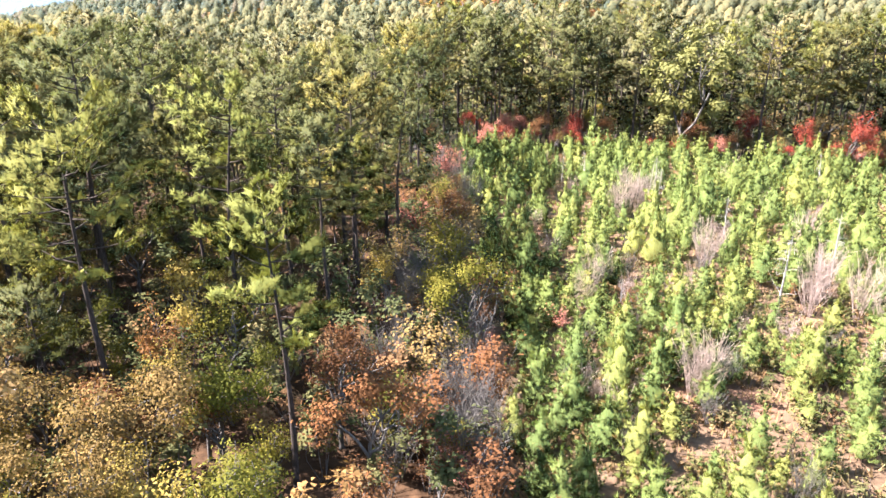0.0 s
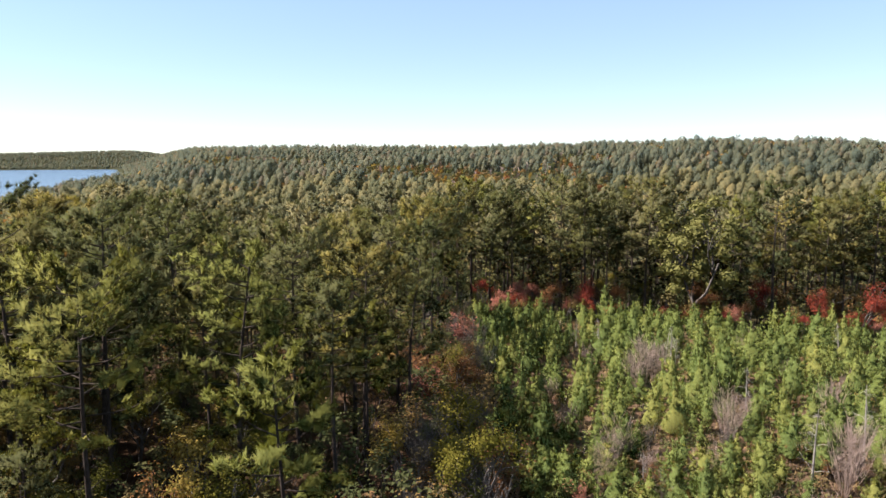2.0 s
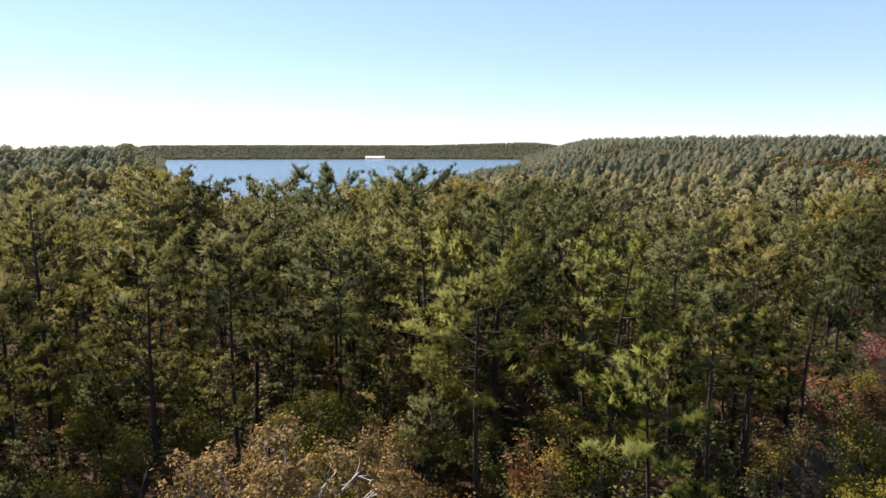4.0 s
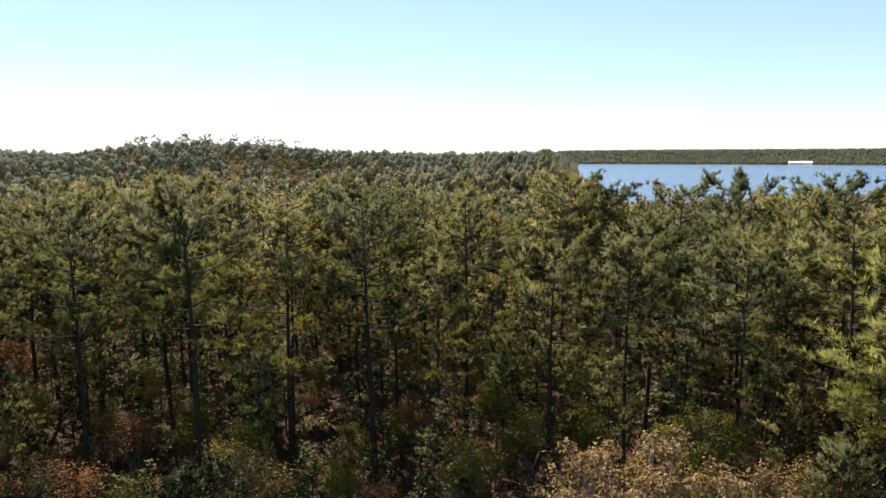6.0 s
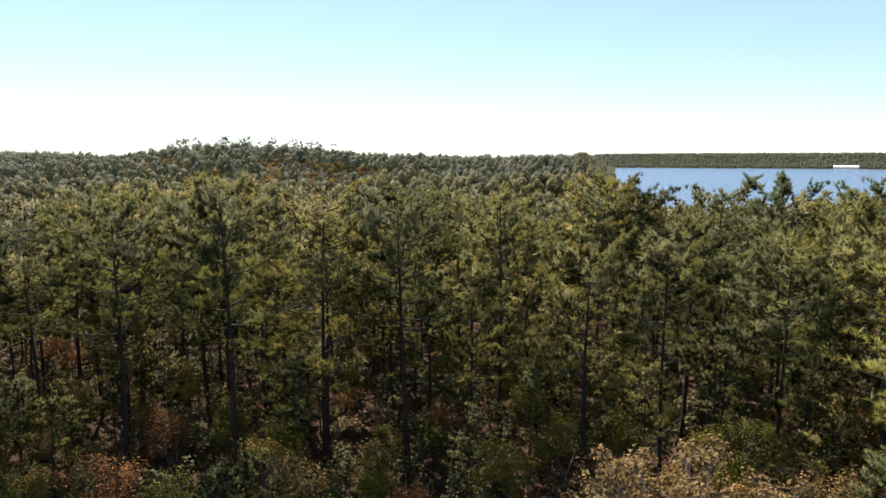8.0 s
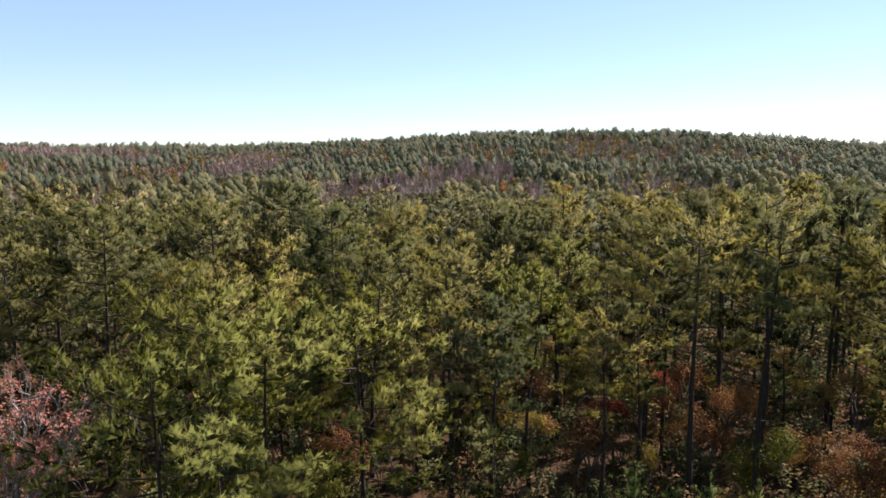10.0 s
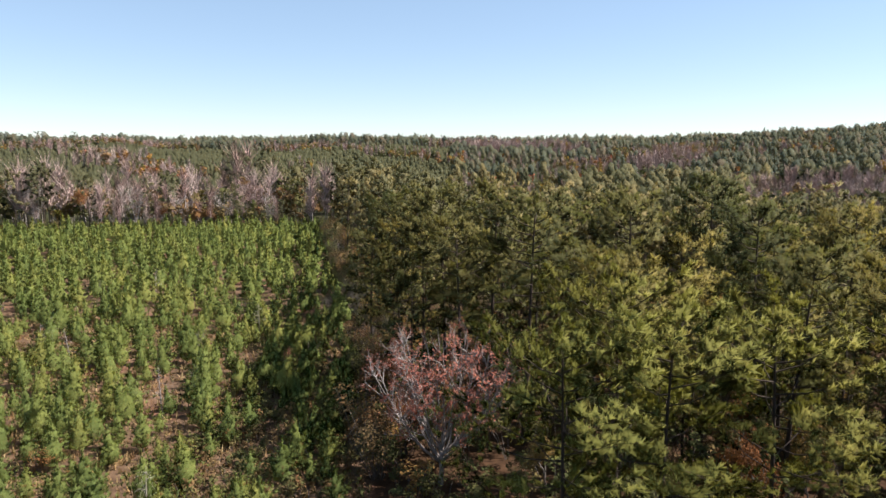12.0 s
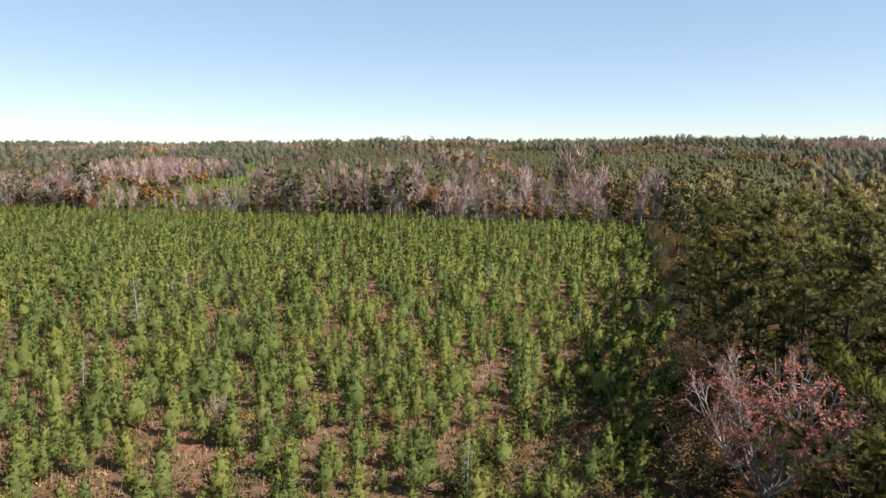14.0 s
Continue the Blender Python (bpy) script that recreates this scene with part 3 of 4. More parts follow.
def scatter(name, kinds, xs, ys, scale, tall, tint, wood_mat, leaf_mat, label, category):
    """Uncountable trees joined: the wood in one part and the leaves in another."""
    wood, leaf = Geo(), Geo()
    zs = land(xs, ys)
    which = rng.integers(0, len(kinds), len(xs))
    ang = rng.random(len(xs)) * 6.283
    for k, (w, l) in enumerate(kinds):
        idx = np.where(which == k)[0]
        if not len(idx):
            continue
        c, s = np.cos(ang[idx])[:, None], np.sin(ang[idx])[:, None]
        for geo, arr in ((wood, w), (leaf, l)):
            if arr is None:
                continue
            v, f, _, nm = arr
            sc, tl = scale[idx][:, None], tall[idx][:, None]
            vx = (v[:, 0] * c - v[:, 1] * s) * sc + xs[idx][:, None]
            vy = (v[:, 0] * s + v[:, 1] * c) * sc + ys[idx][:, None]
            vz = v[:, 2] * sc * tl + zs[idx][:, None]
            n, m = len(idx), len(v)
            turned = np.stack([nm[:, 0] * c - nm[:, 1] * s, nm[:, 0] * s + nm[:, 1] * c, nm[:, 2] + c * 0], -1).reshape(-1, 3)
            geo.add(np.stack([vx, vy, vz], -1).reshape(-1, 3), (f[None] + np.arange(n)[:, None, None] * m).reshape(-1, f.shape[1]), np.repeat(tint[idx], m), turned)
    root = new(name)
    if wood.n:
        part("trunks", mesh_of("trunks", *wood.arrays()[:2], wood_mat, wood.arrays()[2]), root)["kind"] = "stuff"
    if leaf.n:
        v, f, t, nm = leaf.arrays()
        part("crowns", mesh_of("crowns", v, f, leaf_mat, t, True, nm), root)["kind"] = "stuff"
    return tagged(root, label, category, kind="stuff")


# the kinds, a few of each
PINES = [pine_kind(22, rng.uniform(4.4, 6.2), rng.uniform(0.32, 0.56), 26, 6, 5, 16, 0.45, 0.25) for _ in range(10)]
PINES_BACK = [pine_kind(22, rng.uniform(4.3, 5.9), rng.uniform(0.34, 0.54), 25, 5, 4, 9, 0.60, 0.30) for _ in range(10)]
YOUNGS = [young_kind(4.8, 8, 6, 4, 16, 0.35, 0.20) for _ in range(6)]
HARDS = [hardwood_kind(9, 3.2, 2300, 0.19) for _ in range(4)]
SHRUBS = [shrub_kind(3.6, 1.7, 14, 900, 0.15) for _ in range(3)]
BARES = [shrub_kind(4.0, 1.8, 30, 0, 0, 9) for _ in range(3)]
SNAGS = [snag_kind(6.5, 16, 2.0) for _ in range(2)]


def mid_round(h, n, size, r, low=0.25, wood=True):
    w, lf = Geo(), Geo()
    if wood:
        w.add(*tube([(0, 0, -1), (0, 0, h * 0.6)], [0.16, 0.06], 3))
    pads = max(5, n // 8)
    c = ball(pads, (r * 0.8, r * 0.8, h * (1 - low) * 0.42)) + [0, 0, h * (low + (1 - low) * 0.5)]
    own = c[rng.integers(0, pads, n)]
    at = own + ball(n, r * (0.40 if wood else 0.5))
    lf.add(*scraps(at, rng.uniform(0.6, 1.4, n) * size, unit(at - own) * 0.8 + unit(own - [0, 0, h * 0.5]) * 0.5 + [0, 0, 0.5], 0.45 if wood else 0.2))
    return (w.arrays() if wood else None), lf.arrays()


def far_pine(h, r, heads, clumps, n, size, low=0.3):
    """A pine seen from far away: a few close, rounded heads of foliage with loose sprays over them."""
    lf = Geo()
    for i in range(heads):
        u = (i + 0.5) / heads
        ang, out = i * 2.4 + rng.normal() * 0.4, r * (0.50 - 0.34 * u) * (heads > 1)
        lump(lf, (math.cos(ang) * out, math.sin(ang) * out, h * (low + (0.95 - low) * (0.22 + 0.62 * u if heads > 1 else 0.5))), r * rng.uniform(0.5, 0.66) if heads > 1 else r * 0.85, h * (1 - low) * (0.46 if heads > 1 else 0.95), 5, 2)
    u = (np.arange(clumps) + rng.random(clumps)) / clumps
    ang = np.arange(clumps) * 2.4 + rng.normal(size=clumps) * 0.5
    out = np.stack([np.cos(ang), np.sin(ang), np.zeros(clumps)], -1)
    girth = r * np.sin(math.pi * (0.24 + 0.68 * u)) ** 0.75 * rng.uniform(0.7, 1.05, clumps)
    at = out * girth[:, None] + np.outer(h * (low + (0.94 - low) * u), [0, 0, 1])
    norm = out * (0.9 - 0.5 * u)[:, None] + np.outer(0.30 + 0.5 * u, [0, 0, 1])
    tufts(lf, at, norm, norm, n, size, size * 0.8, 1.3)
    return None, lf.arrays()


def mid_bare(h, n, wide=0.16):
    """A leafless broadleaf: a stem and a fan of rising twigs."""
    w = Geo()
    lf = Geo()
    w.add(*tube([(0, 0, -1), (rng.normal() * 0.3, rng.normal() * 0.3, h * 0.75)], [0.14, 0.04], 3))
    u = rng.uniform(0.25, 0.8, n)
    at = np.stack([rng.normal(size=n) * 0.3, rng.normal(size=n) * 0.3, h * u], -1)
    way = np.stack([rng.normal(size=n) * 0.5, rng.normal(size=n) * 0.5, np.full(n, 1.0)], -1)
    lf.add(*blades(at, way, rng.uniform(0.18, 0.34, n) * h, wide))
    return w.arrays(), lf.arrays()


def grid_points(x0, x1, y0, y1, step, jitter=0.42):
    xs, ys = np.meshgrid(np.arange(x0, x1, step), np.arange(y0, y1, step))
    xs, ys = xs.ravel() + 0.0, ys.ravel() + 0.0
    return xs + rng.uniform(-jitter, jitter, xs.size) * step, ys + rng.uniform(-jitter, jitter, xs.size) * step


def clear_of(xs, ys, spots):
    keep = np.ones(len(xs), bool)
    for sx, sy, r in spots:
        keep &= (xs - sx) ** 2 + (ys - sy) ** 2 > r * r
    return keep


def wood_noise(xs, ys, s):
    return np.sin(xs * s + 1.3) * np.cos(ys * s * 1.1 - 0.7) + 0.6 * np.sin((xs + ys) * s * 2.3) + 0.4 * np.cos((xs - ys * 0.7) * s * 3.7 + 2)


# tall pines that stand out, each by its bearing, distance and height
LABEL_PINE = "tall mature pine with an airy olive-green crown on a bare trunk"
STANDING = [(30.6, 47, 23.2), (19.2, 56, 23.0), (88.1, 55, 28.2), (72.9, 60, 26.2), (57.6, 58, 22.8), (43.2, 60, 22.4), (129.0, 89, 25.0), (109.5, 62, 24.0),
            (47.9, 88, 26.4), (43.5, 86, 27.6), (36.7, 84, 26.6), (40.2, 92, 25.4), (33.5, 88, 25.6), (31.0, 92, 25.0), (45.6, 96, 25.2), (38.4, 98, 25.8),
            (36.0, 66, 24.0), (10.0, 70, 23.5), (24.0, 74, 25.0), (65.0, 70, 26.0), (96.0, 62, 25.5), (80.0, 68, 25.0), (50.0, 68, 24.0),
            (55.8, 95, 27.4), (54.7, 101, 26.4), (53.6, 93, 25.4), (56.8, 88, 27.2), (52.3, 98, 24.6)]
FRONT = [(x + float(rng.uniform(-2.2, 2.2)), float(np.interp(x, [-5, 35, 50, 75, 200], [137, 136, 127, 126, 131]) + rng.uniform(0, 4) + (k % 2) * 8), float(rng.uniform(22.5, 27.5))) for k, x in enumerate(np.arange(-4, 118, 3.4))]
BROAD = [pine_kind(20, rng.uniform(6.2, 7.2), 0.34, 30, 6, 5, 17, 0.46, 0.25) for _ in range(2)]
TRUNKY = [pine_kind(24, rng.uniform(4.0, 5.2), rng.uniform(0.56, 0.66), 19, 6, 5, 15, 0.46, 0.27) for _ in range(4)]
LIGHT_GREEN = [(160.0, 40, 20.5), (168.0, 37, 19.5), (152.0, 44, 20.5), (164.0, 46, 21.0)]
spots = []
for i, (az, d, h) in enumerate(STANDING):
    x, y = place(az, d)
    # the first two get their sunlit brightness from a lighter needle colour
    sunlit_tone = i < 2
    plant("pine_tree", PINES[i % 10], M_BARK, M_PINE_LIGHT if sunlit_tone else M_PINE, ("sunlit_tone" if sunlit_tone else "pine", i % 10), float(x), float(y), LABEL_PINE, "tree", "mature pines", scale=h / 22)
    spots.append((x, y, 5.0))

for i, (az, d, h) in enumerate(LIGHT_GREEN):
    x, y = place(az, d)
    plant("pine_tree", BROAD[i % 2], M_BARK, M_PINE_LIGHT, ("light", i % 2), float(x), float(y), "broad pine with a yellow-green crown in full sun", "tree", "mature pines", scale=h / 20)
    spots.append((x, y, 5.0))
SLIM = pine_kind(20, 3.2, 0.56, 19, 6, 5, 17, 0.43, 0.25)
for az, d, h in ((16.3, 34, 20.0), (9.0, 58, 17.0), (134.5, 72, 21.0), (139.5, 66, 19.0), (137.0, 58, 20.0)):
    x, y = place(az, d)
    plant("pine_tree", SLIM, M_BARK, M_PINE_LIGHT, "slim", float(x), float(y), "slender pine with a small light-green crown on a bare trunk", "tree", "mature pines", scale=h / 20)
    spots.append((x, y, 3.5))
for az, d, sc in ((119, 47, 1.9), (122, 50, 1.6), (125, 46, 1.8), (128, 50, 1.5), (116, 50, 1.5), (132, 47, 1.3)):
    x, y = place(az, d)
    plant("young_pine", YOUNGS[d % 6], M_BARK, M_YOUNG, ("young", d % 6), float(x), float(y), "bushy dark-green young pine at the foot of the wood", "tree", "young pines of the wood", scale=sc)
    spots.append((x, y, 3.0))

EDGE_PINES = [(-15, -60, 20), (-16, -54, 21), (-14, -48.5, 20), (-10, 62, 22), (-11, 54, 20), (1.5, -70, 17), (3.5, -79, 18), (4, -86, 21), (5, -98, 22), (6, -106, 23), (7.5, -114, 22), (-9.5, -66, 25), (-3, -68, 23), (-7, -75, 26), (0.5, -76, 22), (-2, -84, 25), (2, -92, 24), (-6, 70, 21), (-8.5, 78, 23), (-5, 88, 22), (-7, 97, 23), (-5, 106, 23), (-7, 115, 24), (-6, 123, 24)]
for i, (x, y, h) in enumerate(EDGE_PINES):
    plant("pine_tree", PINES[(i * 3) % 10], M_BARK, M_PINE, ("pine", (i * 3) % 10), x, y, "tall pine at the wood's edge beside the young plantation", "tree", "mature pines", scale=h / 22)
    spots.append((x, y, 5.0))
for i, (x, y, h) in enumerate(FRONT):
    if abs(x - 43) < 7.5:
        continue
    light = i % 4 == 1
    plant("pine_tree", PINES_BACK[(i * 7) % 10], M_BARK, M_PINE_LIGHT if light else M_PINE, ("light_back" if light else "back", (i * 7) % 10), x, y, "tall pine at the clearing's far edge, rounded crown, bare trunk", "tree", "mature pines", scale=h / 22, tall=1.05)
    spots.append((x, y, 6.5))

for k in range(44):  # half-grown pines that close the front of the wood below the tall crowns
    x = float(rng.uniform(-4, 118))
    y = float(np.interp(x, [-5, 35, 50, 75, 200], [139, 138, 129, 128, 133]) + rng.uniform(0, 12))
    plant("pine_tree", PINES_BACK[k % 10], M_BARK, M_PINE, ("back", k % 10), x, y, "half-grown pine between the tall trunks at the clearing's edge", "tree", "mature pines", scale=float(rng.uniform(9, 16)) / 22)

# broadleaf trees that stand out
common, rng = rng, np.random.default_rng(5)
BIG = hardwood_kind(17, 6.8, 7500, 0.21, 0.28, 4, clump=0.38)
x, y = place(46.5, 35)
M_BIG = foliage("leaves_tan_orange", [(0.0, (0.165, 0.106, 0.047)), (1.0, (0.18, 0.118, 0.055))], False, 0.28, spread=0.4)
plant("broadleaf_tree", BIG, M_SILVER, M_BIG, "big_tan", float(x), float(y), "tall broadleaf tree with tan and orange autumn leaves", "tree", "autumn broadleaf trees", turn=40)
spots.append((x, y, 8.0))
PINKY = vase_kind(15.5, 7.6, 26, 9000, 0.18)
plant("broadleaf_tree", PINKY, M_SILVER, M_LEAF["pink"], "pinky", -1.0, -58.0, "half-bare broadleaf tree with pale branches and pinkish leaves", "tree", "autumn broadleaf trees", turn=200)
spots += [(-1.0, -58.0, 6.5), (-1.0, -50.0, 5.0), (-0.5, -44.0, 5.0)]
WIDE = hardwood_kind(20, 6.5, 600, 0.5, 0.14, 3, clump=1.5)
full = Geo()
full.add(*WIDE[1][:2])
for _ in range(46):
    c = ball(1, (7.2, 7.2, 8.8))[0] * 1.0 + [0, 0, 12.8]
    puff(full, c, np.array((1.0, 1.0, 0.8)) * rng.uniform(1.3, 2.3), 70, 0.55, 14, 0.6, 0.3)
WIDE = (WIDE[0], full.arrays())
rng = common
M_GOLD = foliage("leaves_gold_green", [(0.0, (0.127, 0.124, 0.046)), (1.0, (0.141, 0.134, 0.048))], False, 0.28)
plant("broadleaf_tree", WIDE, M_GREY, M_GOLD, "wide", 43.0, 132.0, "large broadleaf tree turning yellow-green at the edge of the clearing", "tree", "autumn broadleaf trees", turn=0, scale=1.2)
spots.append((43.0, 133.0, 9.5))

# broadleaf trees that rise among the pines
for i, (az, d, h, tone) in enumerate([(69.3, 105, 25.5, "yellow"), (37.0, 95, 23.5, "orange"), (94.5, 170, 25.0, "yellow"), (136.1, 170, 24.5, "red"), (79.3, 300, 26.0, "orange"), (163.0, 150, 22.0, "tan"), (143.0, 200, 23.0, "orange")]):
    x, y = place(az, d)
    plant("broadleaf_tree", HARDS[i % 4], M_GREY, M_LEAF[tone], ("hard", i % 4, tone), float(x), float(y), "tall broadleaf with " + {"yellow": "gold", "orange": "orange", "red": "red", "tan": "tan"}[tone] + " leaves rising among the pines", "tree", "autumn broadleaf trees", scale=h / 9, tall=0.95)
    spots.append((x, y, 6.0))

# smaller broadleaf trees that stand out: bearing, distance, height, colour
words = {"yellow": "bright yellow", "orange": "orange", "tan": "tan and gold", "olive": "olive-green and yellow", "rust": "dark rust-brown", "red": "deep red", "pink": "pinkish"}
for i, (az, d, h, tone) in enumerate([(24.5, 51, 10.0, "yellow"), (28.5, 47, 8.5, "orange"), (26.5, 45, 7.0, "yellow"), (1.0, 36, 3.6, "pink"), (-3.0, 45, 4.2, "orange"), (38, 32, 9.0, "tan"),
                                      (34, 28, 7.5, "olive"), (31, 33, 7.0, "yellow"), (43, 29, 7.0, "tan"), (27, 31, 6.5, "olive"), (72, 46, 7.0, "orange"), (97, 52, 9.0, "orange"),
                                      (100, 46, 8.0, "tan"), (94, 44, 7.0, "olive"), (112, 50, 8.0, "tan"), (106, 44, 7.5, "olive"), (130, 66, 7.0, "red"), (133, 60, 7.5, "tan"), (127, 74, 8.0, "red"),
                                      (60, 40, 7.0, "olive"), (66, 42, 6.5, "yellow"), (80, 40, 7.0, "olive"), (184, 72, 8.0, "rust"), (182, 64, 6.5, "orange")]):
    x, y = place(az, d)
    plant("broadleaf_tree", HARDS[i % 4], M_GREY, M_LEAF[tone], ("hard", i % 4, tone), float(x), float(y), "small tree with " + words[tone] + " autumn leaves below the pines", "tree", "autumn broadleaf trees", scale=h / 9)
    spots.append((x, y, 3.0))

# autumn trees between the long bare trunks
for i in range(40):
    az, d = float(rng.uniform(96, 142)), float(rng.uniform(52, 92))
    x, y = place(az, d)
    tone = ("orange", "yellow", "tan", "yellow", "olive", "rust", "tan", "olive")[int(rng.integers(0, 8))]
    plant("broadleaf_tree", HARDS[i % 4], M_GREY, M_LEAF[tone], ("hard", i % 4, tone), float(x), float(y), "small tree with " + words[tone] + " autumn leaves below the pines", "tree", "autumn broadleaf trees", scale=float(rng.uniform(4.5, 10.0)) / 9)

# thicket of tan and yellow broadleaf trees in front of the pines
for i in range(46):
    az, d = float(rng.uniform(20, 52)), float(rng.uniform(25, 46))
    x, y = place(az, d)
    if np.all(clear_of(np.array([x]), np.array([y]), [(q[0], q[1], 2.2) for q in spots])):
        tone = ("yellow", "tan", "tan", "olive", "yellow", "tan")[int(rng.integers(0, 6))]
        plant("broadleaf_tree", HARDS[i % 4], M_GREY, M_LEAF[tone], ("hard", i % 4, tone), float(x), float(y), "small tree with " + words[tone] + " autumn leaves below the pines", "tree", "autumn broadleaf trees", scale=float(rng.uniform(5.0, 9.5)) / 9)

# the nearer pines of the wood, each a thing
px_, py_ = grid_points(-98, 12, -98, 132, 7.7, 0.5)
az, d = polar(px_, py_)
keep = (d > np.where((az > 33) & (az < 105), 58, 47)) & (d < 98) & seen(az) & ~((px_ > -22) & (px_ < 4) & (py_ < -48) & (py_ > -65.5)) & ~((az > 1) & (az < 12) & (d < 72)) & ~((az > 145) & (az < 172) & (d < 54)) & ~((az > 171) & (az < 188) & (d < 62)) & ~clearing(px_ + np.where(py_ < -60, 0.5, 7.0), py_, 0.0) & clear_of(px_, py_, spots) & (rng.random(len(px_)) < 0.92)
for i, (x, y) in enumerate(zip(px_[keep], py_[keep])):
    h = 14.5 + 12.5 * rng.random() ** 0.8
    bearing = float(polar(x, y)[0])
    if 96 < bearing < 134:
        plant("pine_tree", TRUNKY[i % 4], M_BARK, M_PINE, ("trunky", i % 4), float(x), float(y), "tall pine with a high crown on a long bare trunk", "tree", "mature pines", scale=max(h, 18.0) / 24)
        continue
    plant("pine_tree", (PINES if x * x + y * y < 4900 else PINES_BACK)[i % 10], M_BARK, M_PINE, ("pine" if x * x + y * y < 4900 else "back", i % 10), float(x), float(y), LABEL_PINE, "tree", "mature pines", scale=h / 22)

# half-grown pines in the shade of the tall ones
hx, hy = grid_points(-75, 0, -70, 60, 7.5, 0.5)
az, d = polar(hx, hy)
keep = (d > 44) & (d < 76) & (az > 34) & (az < 168) & ~((az > 112) & (az < 142) & (d < 70)) & ~((az > 38) & (az < 56) & (d < 50)) & clear_of(hx, hy, [(q[0], q[1], 2.5) for q in spots]) & (rng.random(len(hx)) < 0.6)
for i, (x, y) in enumerate(zip(hx[keep], hy[keep])):
    plant("pine_tree", PINES_BACK[i % 10], M_BARK, M_PINE, ("back", i % 10), float(x), float(y), "half-grown pine in the shade of the tall pines", "tree", "mature pines", scale=float(rng.uniform(8, 14)) / 22)

# understorey broadleaf trees below the pines
ux, uy = grid_points(-80, 6, -80, 128, 5.6)
az, d = polar(ux, uy)
keep = (d > 24) & (d < 80) & seen(az) & ~clearing(ux, uy, -1.0) & clear_of(ux, uy, spots[37:]) & (rng.random(len(ux)) < np.where((az > 48) & (az < 178), 0.5, 0.8))
tones = ["yellow", "orange", "tan", "olive", "olive", "olive", "olive", "rust", "olive", "tan"]
for i, (x, y) in enumerate(zip(ux[keep], uy[keep])):
    tone = tones[int(rng.integers(0, 10))] if not (y > 16 and x * x + y * y < 46 ** 2) else (("yellow", "tan", "olive", "olive", "rust") if x < -0.27 * y else ("rust", "olive", "rust", "olive", "tan"))[int(rng.integers(0, 5))]
    k = int(rng.integers(0, 4))
    plant("broadleaf_tree", HARDS[k], M_GREY, M_LEAF[tone], ("hard", k, tone), float(x), float(y), "small understorey tree with " + words[tone] + " autumn leaves", "tree", "understorey trees", scale=rng.uniform(0.5, 1.1))
ux, uy = grid_points(-100, 6, -100, 132, 3.2)
az, d = polar(ux, uy)
keep = (d > 2) & (d < 100) & seen(az) & ~clearing(ux, uy, -1.0)
n = int(keep.sum())
SCRUBS = [shrub_kind(3.0, 1.7, 4, 240, 0.20, 1) for _ in range(4)]
scatter("undergrowth", SCRUBS, ux[keep], uy[keep], rng.uniform(0.9, 2.1, n), np.ones(n), rng.random(n) ** 2.4 * 0.8, M_GREY, M_HARD_S, "dense undergrowth of olive, tan and rust-coloured shrubs", "undergrowth")

# brushy strip between the pines and the clearing
for i in range(190):
    y = rng.uniform(34, 70) if i >= 150 else rng.uniform(30, 130) if i % 5 < 3 else -rng.uniform(44, 215)
    x = float(np.interp(y, EDGE_Y, EDGE_X)) + rng.uniform(-8.5, 0.8)
    tone = ["tan", "rust", "olive", "tan", "rust", "pink", "olive"][int(rng.integers(0, 7))]
    if np.hypot(x + 1, y + 54) < 9.5:
        continue
    if i % 4 == 0 or (i >= 150 and i % 2):
        plant("shrub", BARES[i % 3], M_GREY, M_LEAF["tan"], ("bare", i % 3, 0), x, y, "leafless grey-brown brush at the wood's edge", "shrub", "brush along the wood", scale=rng.uniform(0.9, 1.6), stem="stem")
    else:
        plant("shrub", SHRUBS[i % 3], M_GREY, M_LEAF[tone], ("shrub", i % 3, tone), x, y, "brushy shrub with " + words[tone] + " leaves at the wood's edge", "shrub", "brush along the wood", scale=rng.uniform(0.9, 1.7), stem="stem")

n = 110
by = -rng.uniform(58, 245, n)
bx = np.interp(by, EDGE_Y, EDGE_X) + rng.uniform(-6.0, 1.5, n)
scatter("edge_brush", SHRUBS, bx, by, rng.uniform(0.9, 2.0, n), np.ones(n), rng.random(n) * 0.85, M_GREY, M_HARD_S, "rust, olive and tan brush along the wood's edge", "brush")

# red and orange shrubs along the far edge of the clearing
for i in range(86):
    x = rng.uniform(2, 116)
    y = float(np.interp(x, [-5, 35, 50, 75, 200], [136, 134, 124, 123, 128])) + rng.uniform(-1, 12)
    tone = ["red", "orange", "rust", "pink", "rust", "olive", "rust", "tan"][int(rng.integers(0, 8))]
    k = int(rng.integers(0, 4))
    plant("broadleaf_tree", HARDS[k], M_GREY, M_LEAF[tone], ("hard", k, tone), float(x), y, "small tree with " + words[tone] + " autumn leaves at the wood's edge", "tree", "trees along the clearing", scale=rng.uniform(0.35, 1.05))

